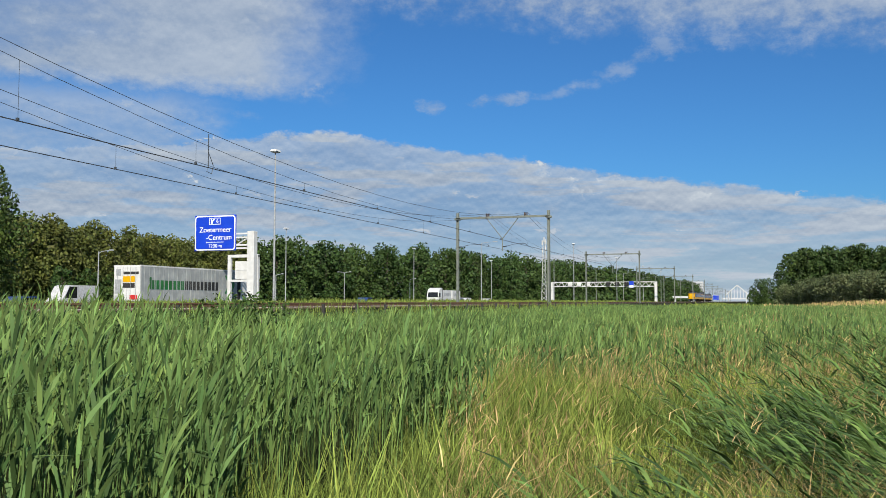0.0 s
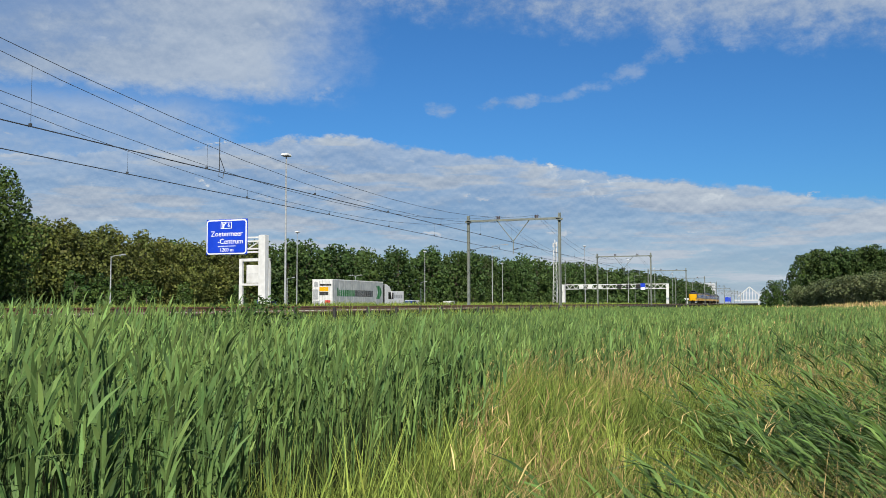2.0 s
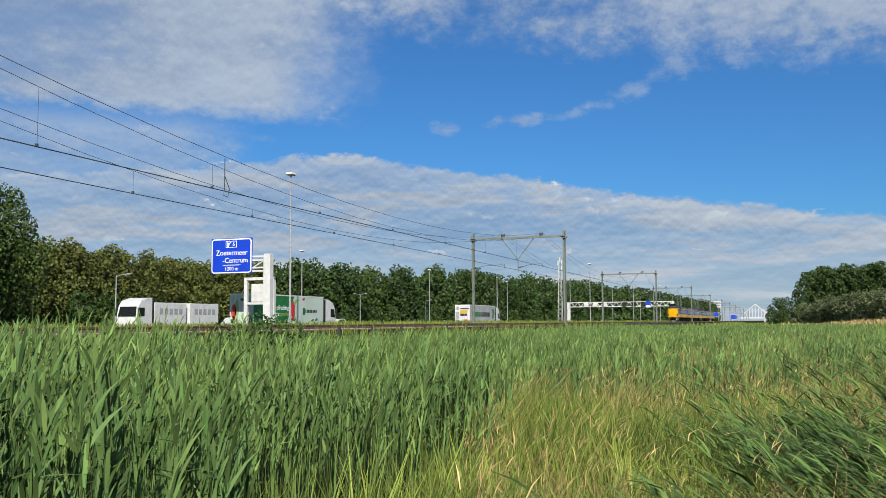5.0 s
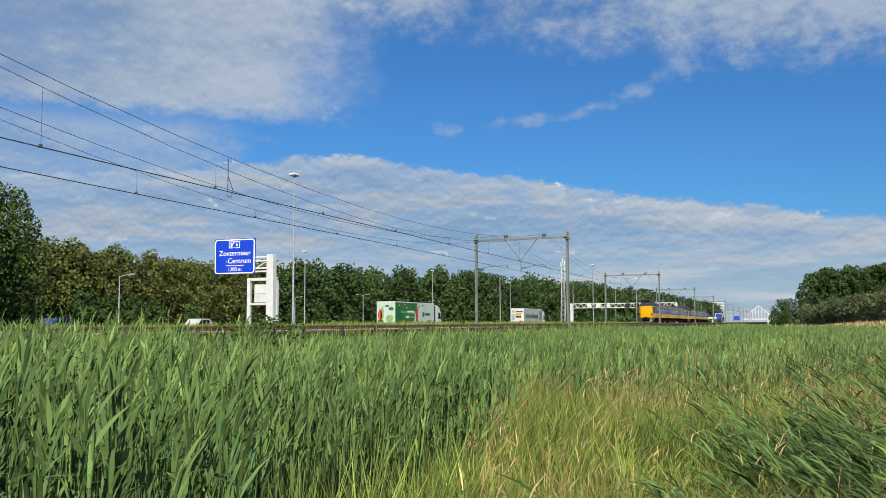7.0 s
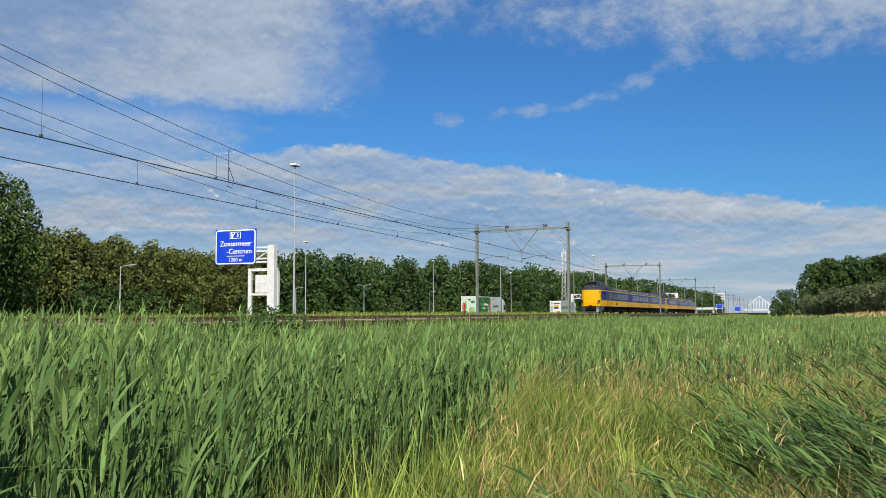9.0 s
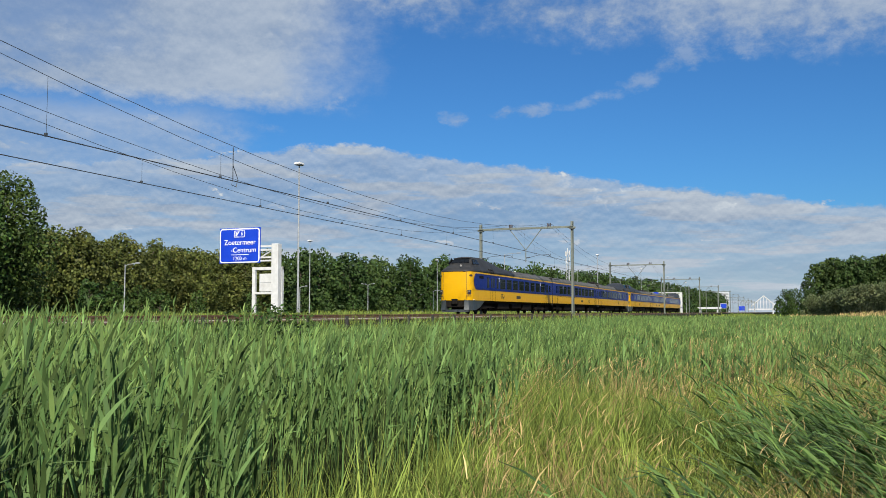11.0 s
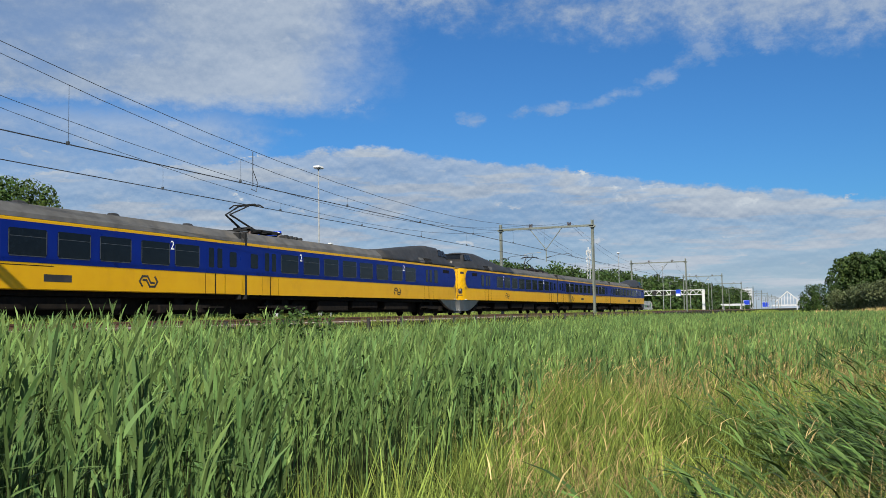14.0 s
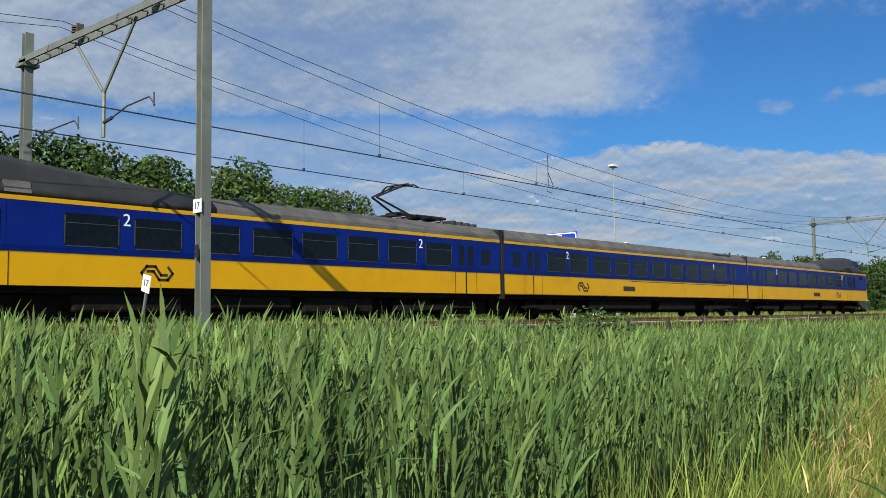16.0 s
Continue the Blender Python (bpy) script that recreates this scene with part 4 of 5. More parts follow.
def end_coach(pantograph, swapped=False):
    """A driving coach: y runs from the nose to the inner end, z from the rails. swapped: its pantograph's knee points the other way."""
    car = thing("train_coach", "yellow and blue express driving coach with a raised dark cab", "train", pose(0, 0, -500), "coaches of the train")
    L = 26.90
    outline = lambda z, lift: [(x, y - lift, z) for x, y in NOSE] + [(1.45, L - 0.02, z), (1.45, L, z), (-1.45, L, z), (-1.45, L - 0.02, z)] + [(-1.45, 1.5, z)] + [(-x, y - lift, z) for x, y in reversed(NOSE[5:-1])]
    part("body", Form().loft([outline(1.10, -0.03), outline(1.4, 0.02), outline(2.4, 0.03), outline(3.42, -0.02)], cap=False), M_YELLOW, car, "glossy yellow body shell", True)
    for side in (-1, 1):
        x = side * 1.450
        pts = [(x, L, 1.98), (x, L, 3.30)]
        for i in range(13):
            a = radians(90 + 180 * i / 12)
            pts.append((x if i in (0, 12) else side * (1.450 - 0.012 * max(0, -math.cos(a))), 1.28 + 0.66 * math.cos(a), 2.64 + 0.66 * math.sin(a)))
        part("blue_panel", slab(pts, (side, 0, 0), 0.010), M_BLUE, car, "deep blue window band with a rounded end")
        part("vent_grille", Form().box(side * 1.462 - 0.003, side * 1.462 + 0.003, 1.95, 3.05, 2.92, 3.14), M_DARK, car, "dark grille")
        for y in (9.575 if pantograph else 7.50, 21.86):
            text("class_figure", "2", 0.50, M_SIGN_WHITE, car, pose(side * 1.466, y, 2.97, 90, 0, 90 * side))
        part("side_grille", slab([(side * xx, yy, zz) for xx, yy, zz in ((1.20, 0.17, 3.06), (1.22, 0.20, 3.02), (1.335, 0.42, 3.02), (1.35, 0.46, 3.06), (1.35, 0.46, 3.14), (1.335, 0.42, 3.18), (1.22, 0.20, 3.18), (1.20, 0.17, 3.14))], (side, -0.6, 0), 0.03), M_HOOD, car)
        lamp = part("head_lamp", slab([(side * xx, yy, zz) for xx, yy, zz in ((1.04, 0.08, 1.62), (1.08, 0.10, 1.57), (1.24, 0.22, 1.57), (1.27, 0.26, 1.62), (1.28, 0.27, 1.90), (1.25, 0.23, 1.94), (1.07, 0.09, 1.94), (1.04, 0.08, 1.90))], (side, -1.0, 0), 0.075), M_HOOD, car, "dark recessed lamp housing")
        part("tail_lens", Form().tube((side * 1.16, 0.16, 1.67), (side * 1.235, 0.085, 1.67), 0.04, n=10), M_TAIL, lamp)
        part("marker_bar", slab([(side * xx, yy, zz) for xx, yy, zz in ((1.0, 0.06, 1.42), (1.29, 0.28, 1.42), (1.29, 0.28, 1.47), (1.0, 0.06, 1.47))], (side, -1.0, 0), 0.06), M_HOOD, car)
        part("lamp_lens", Form().tube((side * 1.14, 0.14, 1.83), (side * 1.225, 0.055, 1.83), 0.060, n=12), M_LAMP, lamp)
        part("corner_seam", Form().tube((side * 1.0, 0.062, 1.20), (side * 1.0, 0.045, 1.42), 0.012, n=4).tube((side * 1.0, 0.045, 1.42), (side * 1.0, 0.035, 2.42), 0.012, n=4).tube((side * 1.0, 0.035, 2.42), (side * 1.0, 0.085, 3.42), 0.012, n=4), M_HOOD, car, "dark joint between nose door and side")
        part("cab_window", rounded(side * 1.456, 4.06, 4.62, 2.18, 3.06, 0.07, 0.014), M_WINDOW, car)
        if not pantograph:
            part("yellow_grille", Form().box(side * 1.452 - 0.006, side * 1.452 + 0.006, 13.0, 14.4, 1.38, 1.66), M_HOOD, car)
        part("number_bars", Form().box(side * 1.36 - 0.09, side * 1.36 + 0.09, 0.55, 0.85, 1.115, 1.16), M_SIGN_WHITE, car)
        logo(car, 10.55 if pantograph else 8.55, 1.52, side)
    hood = [(0.02, 0.93, 3.50, 3.54, 0.55), (0.14, 1.15, 3.58, 3.66, 0.7), (0.45, 1.34, 3.70, 3.82, 0.9), (0.9, 1.43, 3.78, 3.98, 0.95), (1.2, 1.44, 3.80, 4.10, 0.95), (1.75, 1.45, 3.86, 4.60, 0.92), (2.5, 1.45, 3.90, 4.76, 0.95), (4.3, 1.45, 3.92, 4.80, 0.96), (6.2, 1.45, 3.90, 4.62, 0.95), (8.4, 1.45, 3.87, 4.40, 0.95), (10.6, 1.45, 3.83, 4.17, 0.98), (12.6, 1.45, 3.80, 4.04, 1.0)]
    part("cab_hood", Form().loft([roof_section(*h) for h in hood]), M_HOOD, car, "dark grey raised cab hood with grime", True)
    part("roof", Form().loft([roof_section(y, 1.45, 3.80, 4.03, 1.0) for y in (12.6, L)]), M_ROOF, car)
    part("windscreen", slab([(-0.78, 1.30, 4.19), (0.78, 1.30, 4.19), (0.62, 1.72, 4.56), (-0.62, 1.72, 4.56)], (0, -0.66, 0.75), 0.03), M_WINDOW, car)
    part("visor", Form().box(-0.70, 0.70, 1.64, 2.05, 4.58, 4.63, 0.02), M_HOOD, car)
    part("beacon", Form().tube((0.45, 0.35, 3.92), (0.45, 0.25, 3.92), 0.09, n=10), M_LAMP, car)
    for side in (-1, 1):
        for a, b, c, d in ((1.40, 2.00, 1.70, 1.94), (2.12, 2.52, 2.02, 2.32), (2.60, 2.96, 2.38, 2.66)):
            part("cab_side_window", slab([(side * 1.06, a, 4.10), (side * 1.06, b, 4.10), (side * 0.90, d, 4.52), (side * 0.90, c, 4.52)], (side, 0, 0.35), 0.05), M_WINDOW, car)
        for a, b, stuff in ((3.75, 4.85, M_HOOD), (4.95, 6.05, M_DARK), (6.2, 6.9, M_ROOF)) if pantograph else ((4.75, 6.05, M_DARK),):
            hatch = part("hood_hatch", slab([(side * 1.432, a, 3.48), (side * 1.432, b, 3.48), (side * 1.30, b, 3.80), (side * 1.30, a, 3.80)], (side, 0, 0.4), 0.03), stuff, car)
            for k in range(4 if stuff is M_DARK else 0):
                part("slat", Form().box(side * (1.445 - 0.033 * k) - 0.012, side * (1.445 - 0.033 * k) + 0.012, a + 0.03, b - 0.03, 3.52 + 0.08 * k, 3.54 + 0.08 * k), M_HOOD, hatch)
    part("buffer_beam", Form().box(-0.85, 0.85, 0.10, 1.4, 0.55, 1.12, 0.05), M_DARK, car)
    part("coupler", Form().box(-0.16, 0.16, -0.10, 0.5, 0.86, 1.16, 0.03).box(-0.24, 0.24, -0.17, 0.10, 0.80, 1.22, 0.04), M_DARK, car)
    for side in (-1, 1):
        f = Form()
        rings = []
        for z in (0.30, 0.40, 0.55, 0.75, 0.95, 1.14):
            u = (z - 0.30) / 0.84
            back, fl = 0.9 + 2.7 * u ** 0.6, 0.10 * (1 - u) ** 2
            rings.append([(side * x, y, z) for x, y in ((0.80, 0.05 - fl), (1.12 + fl, 0.14 - fl), (1.34 + fl * 0.5, 0.50), (1.42, min(1.5, back - 0.1)), (1.41, back), (1.2, back), (0.95, 0.75), (0.7, 0.3))])
        f.loft(rings)
        part("skirt", f, M_SKIRT, car, "grey-green skirt beside the coupler")
    part("plough", Form().loft([[(-1.15, 0.08, z), (0, 0.0, z), (1.15, 0.08, z), (1.15, 0.4, z), (-1.15, 0.4, z)] for z in (0.16, 0.36)]), M_SKIRT, car)
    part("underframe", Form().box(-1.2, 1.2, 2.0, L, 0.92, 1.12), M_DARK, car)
    # added dark block along the middle, stands in for the shade under the coach
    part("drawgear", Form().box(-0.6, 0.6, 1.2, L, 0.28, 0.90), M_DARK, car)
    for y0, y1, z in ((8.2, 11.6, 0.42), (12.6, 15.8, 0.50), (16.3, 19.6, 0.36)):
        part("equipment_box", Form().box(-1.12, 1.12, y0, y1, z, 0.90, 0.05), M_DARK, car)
    coach_windows(car, END_WINDOWS[1:] if pantograph else END_WINDOWS)
    coach_door(car, 4.95, 6.25)
    coach_door(car, 24.0, 25.2)
    for side in (-1, 1):
        part("washroom_window", rounded(side * 1.456, 25.65, 26.2, 2.30, 2.95, 0.06, 0.014), M_WINDOW, car)
    bogie(car, 4.2)
    bogie(car, 22.6)
    ventilators(car, 14.0, 23.0 if not pantograph else 19.0, 4)
    part("gangway_bellows", Form().box(-1.41, 1.41, L - 0.02, L + 0.15, 0.9, 3.86), M_BLACK, car)
    if pantograph:
        yy = (lambda d: 24.7 - d) if swapped else (lambda d: 22.0 + d)
        lay = lambda f, x0, x1, a, b, z0, z1, c=0.0: f.box(x0, x1, min(yy(a), yy(b)), max(yy(a), yy(b)), z0, z1, c)
        base = Form().tube((-0.5, yy(0), 4.26), (0.5, yy(0), 4.26), 0.10, n=8)
        lay(base, -0.75, -0.62, -0.6, 2.2, 4.14, 4.22)
        lay(base, 0.62, 0.75, -0.6, 2.2, 4.14, 4.22)
        for d in (-0.6, 0.4, 1.2, 2.08):
            lay(base, -0.75, 0.75, d, d + 0.12, 4.13, 4.20)
        lay(base, -0.3, 0.3, 0.9, 2.6, 4.18, 4.32, 0.03)
        pan = part("pantograph", base, M_BLACK, car, "raised sooty half pantograph")
        for x in (-0.68, 0.68):
            for d in (-0.45, 2.0):
                part("insulator", Form().tube((x, yy(d), 3.93), (x, yy(d), 4.15), 0.08, 0.05, 8), M_INSUL, pan)
        part("arm", Form().tube((0.35, yy(0.4), 4.26), (0.12, yy(-1.2), 4.85), 0.045, n=6).tube((-0.35, yy(0.4), 4.26), (-0.12, yy(-1.2), 4.85), 0.045, n=6).tube((0.12, yy(-1.2), 4.85), (0.30, yy(0.2), 5.42), 0.035, n=6).tube((-0.12, yy(-1.2), 4.85), (-0.30, yy(0.2), 5.42), 0.035, n=6).tube((0, yy(0.1), 4.20), (0, yy(-1.1), 4.72), 0.025, n=5), M_BLACK, pan)
        head = Form()
        for d in (0.1, 0.45):
            head.path([(-0.85, yy(d), 5.30), (-0.6, yy(d), 5.44), (0.6, yy(d), 5.44), (0.85, yy(d), 5.30)], 0.035, 5)
        head.tube((-0.4, yy(0.1), 5.42), (-0.4, yy(0.45), 5.42), 0.03, n=5).tube((0.4, yy(0.1), 5.42), (0.4, yy(0.45), 5.42), 0.03, n=5)
        part("head", head, M_BLACK, pan)
        for k in range(4):
            part("roof_equipment", lay(Form(), -0.7, 0.7, 2.7 + k * 0.45, 2.95 + k * 0.45, 3.98, 4.17 - 0.02 * k, 0.03), M_HOOD, car)
    return car


def middle_coach():
    car = thing("train_coach", "yellow and blue express middle coach with a grey roof", "train", pose(0, 0, -500), "coaches of the train")
    a, b = 0.14, 26.36
    part("body", Form().box(-1.45, 1.45, a, b, 1.10, 3.42, 0.03), M_YELLOW, car, "glossy yellow body shell")
    for side in (-1, 1):
        part("blue_panel", Form().box(side * 1.453 - 0.006, side * 1.453 + 0.006, a, b, 1.98, 3.30), M_BLUE, car, "deep blue window band")
        part("class_stripe", Form().box(side * 1.453 - 0.004, side * 1.453 + 0.004, 3.3, 15.4, 1.88, 1.905), M_DARK, car, "thin dark first-class stripe")
        for y, figure in ((5.18, "1"), (21.4, "2")):
            text("class_figure", figure, 0.50, M_SIGN_WHITE, car, pose(side * 1.466, y, 2.97, 90, 0, 90 * side))
        part("washroom_window", rounded(side * 1.456, 25.2, 25.7, 2.30, 2.95, 0.06, 0.014), M_WINDOW, car)
        part("yellow_grille", Form().box(side * 1.452 - 0.006, side * 1.452 + 0.006, 15.0, 16.2, 1.38, 1.62), M_HOOD, car)
        logo(car, 20.05, 1.52, side)
    part("roof", Form().loft([roof_section(y, 1.45, 3.80, 4.03, 1.0) for y in (a, b)]), M_ROOF, car)
    part("roof_grille", Form().box(-1.22, 1.22, 2.0, 4.6, 3.66, 3.86, 0.05), M_HOOD, car)
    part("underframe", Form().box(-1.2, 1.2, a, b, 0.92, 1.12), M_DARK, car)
    # same added block here, so the space beneath stays dark
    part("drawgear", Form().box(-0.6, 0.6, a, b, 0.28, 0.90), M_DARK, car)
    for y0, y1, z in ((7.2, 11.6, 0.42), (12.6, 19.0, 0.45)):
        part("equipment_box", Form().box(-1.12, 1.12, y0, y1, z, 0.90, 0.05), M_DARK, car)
    coach_windows(car, MID_WINDOWS)
    coach_door(car, 1.75, 2.95)
    coach_door(car, 23.6, 24.8)
    bogie(car, 3.9)
    bogie(car, 22.4)
    ventilators(car, 6.0, 23.5, 5)
    part("gangway_bellows", Form().box(-1.455, 1.455, -0.02, a, 0.9, 3.86), M_BLACK, car)
    part("gangway_bellows", Form().box(-1.455, 1.455, b, 26.52, 0.9, 3.86), M_BLACK, car)
    return car


plain_end, power_end, power_front, middle = end_coach(False), end_coach(True), end_coach(True, True), middle_coach()
# offset of each coach's origin behind the nose of the train, and whether it is turned round
CONSIST = [(plain_end, 0.0, 0), (middle, 27.05, 0), (power_front, 80.05, 180), (power_end, 80.85, 0), (middle, 134.4, 180), (plain_end, 161.35, 180)]
COACHES = []
for source, offset, turn in CONSIST:
    COACHES.append((copy_thing(source, pose(FAR_TRACK, 300 + offset, RAIL, 0, 0, turn)), offset, turn))
for source in (plain_end, power_end, power_front, middle):
    for o in (*source.children_recursive, source):
        bpy.data.objects.remove(o)

# ---- motorway furniture ----


def make_exit_sign():
    s = thing("exit_sign", "blue motorway exit sign on a white cantilever gantry", "road sign", pose(0, 66, 0))
    x0, x1, z0, z1 = -45.82, -41.80, EYE + 4.36, EYE + 7.35
    pts = []
    for inset, y, m, n in ((0.0, -0.06, M_SIGN_WHITE, "border"), (0.10, -0.075, M_SIGN_BLUE, "board")):
        r = 0.28 - inset
        pts = []
        for cx, cz, a0 in ((x1 - inset - r, z1 - inset - r, 0), (x0 + inset + r, z1 - inset - r, 90), (x0 + inset + r, z0 + inset + r, 180), (x1 - inset - r, z0 + inset + r, 270)):
            for i in range(6):
                a = radians(a0 + 18 * i)
                pts.append((cx + r * math.cos(a), y, cz + r * math.sin(a)))
        part(n, slab(pts, (0, 1, 0), 0.02), m, s, "blue panel" if n == "board" else "white rim")
    part("backing", Form().box(x0 - 0.05, x1 + 0.05, -0.03, 0.03, z0 - 0.04, z1 + 0.05), M_SIGN_BLUE, s)
    face = lambda x, z: pose(x, -0.105, z, 90, 0, 0)
    xc = (x0 + x1) / 2
    text("lettering", "Zoetermeer", 0.64, M_SIGN_WHITE, s, face(xc + 0.05, EYE + 6.12))
    text("lettering", "-Centrum", 0.64, M_SIGN_WHITE, s, face(xc + 0.42, EYE + 5.45))
    text("lettering", "1200 m", 0.46, M_SIGN_WHITE, s, face(xc + 0.05, EYE + 4.72))
    part("rule", Form().box(xc - 0.85, xc + 0.95, -0.11, -0.097, EYE + 5.03, EYE + 5.08), M_SIGN_WHITE, s)
    plate = part("exit_plate", Form().box(xc - 0.55, xc + 0.55, -0.11, -0.098, EYE + 6.58, EYE + 7.16), M_SIGN_WHITE, s)
    part("field", Form().box(xc - 0.50, xc + 0.50, -0.116, -0.104, EYE + 6.63, EYE + 7.11), M_SIGN_BLUE, plate)
    text("numeral", "6", 0.46, M_SIGN_WHITE, plate, face(xc + 0.26, EYE + 6.87) @ pose(0, 0, 0.02))
    part("exit_symbol", Form().loft([[(xc - 0.38 + a, y, EYE + 6.66 + b) for a, b in ((0, 0), (0.16, 0), (0.20, 0.2), (0.42, 0.42), (0.28, 0.42), (0.12, 0.26), (0.06, 0.42), (0.0, 0.42))] for y in (-0.124, -0.112)]), M_SIGN_WHITE, plate)
    px = -40.15
    part("post", Form().box(px - 0.33, px + 0.33, -0.3, 0.3, 0.4, EYE + 5.92, 0.03), M_WHITE, s)
    arm = Form()
    for z in (EYE + 5.75, EYE + 5.42, EYE + 4.78, EYE + 4.50):
        arm.box(-45.6, px - 0.3, 0.02, 0.16, z - 0.07, z + 0.07)
    arm.tube((-41.75, 0.1, EYE + 4.78), (px - 0.4, 0.1, EYE + 5.42), 0.06, n=6)
    part("arm", arm, M_WHITE, s)
    for x in (-45.2, -43.8, -42.3):
        part("bracket", Form().box(x - 0.06, x + 0.06, -0.03, 0.16, z0, z1), M_GREY, s)
    g = thing("signal_frame", "white steel frame with the back of a signal box", "gantry", pose(0, 66.6, 0))
    a, b = -42.7, -40.0
    part("post", Form().box(a - 0.15, a + 0.15, -0.15, 0.15, 0.5, EYE + 3.95, 0.02), M_WHITE, g)
    part("post", Form().box(b - 0.15, b + 0.15, -0.15, 0.15, 0.5, EYE + 3.95, 0.02), M_WHITE, g)
    part("beam", Form().box(a - 0.15, b + 0.15, -0.14, 0.14, EYE + 3.72, EYE + 3.98, 0.02), M_WHITE, g)
    part("beam", Form().box(a - 0.1, b + 0.1, -0.1, 0.1, EYE + 1.62, EYE + 1.82, 0.02), M_WHITE, g)
    part("signal_box", Form().box(a + 0.55, b + 0.1, -0.10, 0.30, EYE + 1.85, EYE + 3.40, 0.04), M_WHITE, g)
    part("rib", Form().box(a + 0.65, b, -0.112, -0.098, EYE + 2.62, EYE + 2.65), M_GREY, g)


make_exit_sign()


def make_lamp(x, y, top, arms, label="tall grey street lamp beside the motorway"):
    """arms: directions (-1 or 1 across the road) with length; 0 is a post-top lantern."""
    lamp = thing("street_lamp", label, "street lamp", pose(x, y, 0), "street lamps along the motorway")
    part("pole", Form().tube((0, 0, 0.4), (0, 0, 1.8), 0.13, 0.12, 10).tube((0, 0, 1.8), (0, 0, top), 0.10, 0.055, 10), M_GREY, lamp)
    for d in arms:
        if d == 0:
            part("lantern", Form().loft([[(sx * w, sy * l, top + z) for sx, sy in ((1, 1), (-1, 1), (-1, -1), (1, -1))] for w, l, z in ((0.22, 0.3, -0.02), (0.30, 0.42, 0.08), (0.25, 0.34, 0.24))]), M_WHITE, lamp, "pale lantern")
        else:
            part("arm", Form().path([(0, 0, top - 0.25), (d * 0.25, 0, top), (d, 0, top + 0.12)], 0.05, 6), M_GREY, lamp)
            part("lantern", Form().box(min(d, d * 1.35), max(d, d * 1.35), -0.16, 0.16, top + 0.05, top + 0.22, 0.04), M_GREY, lamp, "pale lantern")


make_lamp(-38.6, 67, EYE + 12.75, (0,))
for y in (196, 262, 328, 394):
    make_lamp(-37.5, y, EYE + 12.6, (0,))
for y in (178, 250, 322, 394, 466):
    make_lamp(-53.5, y, EYE + 12.2, (2.6,))
for y in (135, 196, 262, 330):
    make_lamp(-75.5, y, EYE + 12.3, (0,))
make_lamp(-75.5, 88.8, EYE + 6.0, (1.6,), "low grey street lamp with a short arm")
make_lamp(-84, 176, EYE + 6.2, (1.2, -1.2), "low grey street lamp with two arms")
make_lamp(-86, 150, EYE + 5.0, (1.2,), "low grey street lamp with a short arm")
make_lamp(-80, 205, EYE + 5.4, (1.2,), "low grey street lamp with a short arm")


def make_gantry():
    """The long white truss over both carriageways with signal boxes."""
    g = thing("motorway_gantry", "white lattice gantry with signal boxes across the motorway", "gantry", pose(0, 310, 0))
    a, b = -67.0, -31.2
    z0, z1 = EYE + 5.0, EYE + 6.75
    for x in (a, b):
        part("post", Form().box(x - 0.45, x + 0.45, -0.4, 0.4, 0.5, z1, 0.05), M_WHITE, g)
    part("chord", Form().box(a, b, -0.5, -0.25, z1 - 0.25, z1), M_WHITE, g)
    part("chord", Form().box(a, b, -0.5, -0.25, z0, z0 + 0.25), M_WHITE, g)
    n = 16
    for i in range(n):
        x = a + (b - a) * i / n
        w = (b - a) / n
        part("brace", Form().tube((x, -0.38, z0 + 0.1), (x + w / 2, -0.38, z1 - 0.1), 0.11, n=5), M_WHITE, g)
        part("brace", Form().tube((x + w / 2, -0.38, z1 - 0.1), (x + w, -0.38, z0 + 0.1), 0.11, n=5), M_WHITE, g)
    for x in (-60.6, -57.4, -54.2):
        part("signal_back", Form().box(x - 0.75, x + 0.75, -0.8, -0.5, z0 + 0.15, z0 + 1.5, 0.05), M_WHITE, g)
    for x in (-47.3, -44.2, -41.0):
        part("signal_box", Form().box(x - 0.7, x + 0.7, -0.8, -0.5, z0 + 0.15, z0 + 1.6, 0.05), M_BLACK, g)
    p = part("blue_sign", Form().box(-40.1, -38.5, -0.9, -0.78, z0 - 0.35, z1 + 0.1), M_SIGN_BLUE, g)
    part("stripe", Form().box(-40.0, -38.6, -0.91, -0.895, z0 - 0.3, z0 + 0.5), M_SIGN_WHITE, p)


make_gantry()


def make_mast():
    """A slim lattice mast before the trees."""
    y, x = 275.0, -61.9
    m = thing("lattice_mast", "slim pale grey lattice radio mast before the trees", "mast", pose(x, y, 0.5))
    h, w = EYE + 18.6, 0.50
    for sx, sy in ((-w, -w), (w, -w), (0, w)):
        part("leg", Form().tube((sx * 1.6, sy * 1.6, 0), (sx * 0.7, sy * 0.7, h), 0.11, 0.08, 6), M_PALE_STEEL, m)
    n = 14
    for i in range(n):
        z, z2 = h * i / n, h * (i + 1) / n
        k, k2 = 1.6 - 0.9 * i / n, 1.6 - 0.9 * (i + 1) / n
        part("brace", Form().tube((-w * k, -w * k, z), (w * k2, -w * k2, z2), 0.05, n=5).tube((w * k, -w * k, z), (-w * k2, -w * k2, z2), 0.05, n=5), M_PALE_STEEL, m)
    for i, (dx, z) in enumerate(((-0.6, h - 0.7), (0.6, h - 0.4), (0, h + 0.3), (0.5, h - 2.4), (-0.5, h - 3.0))):
        part("antenna", Form().box(dx - 0.15, dx + 0.15, -0.55, -0.30, z - 0.7, z + 0.7, 0.03), M_WHITE, m)


make_mast()


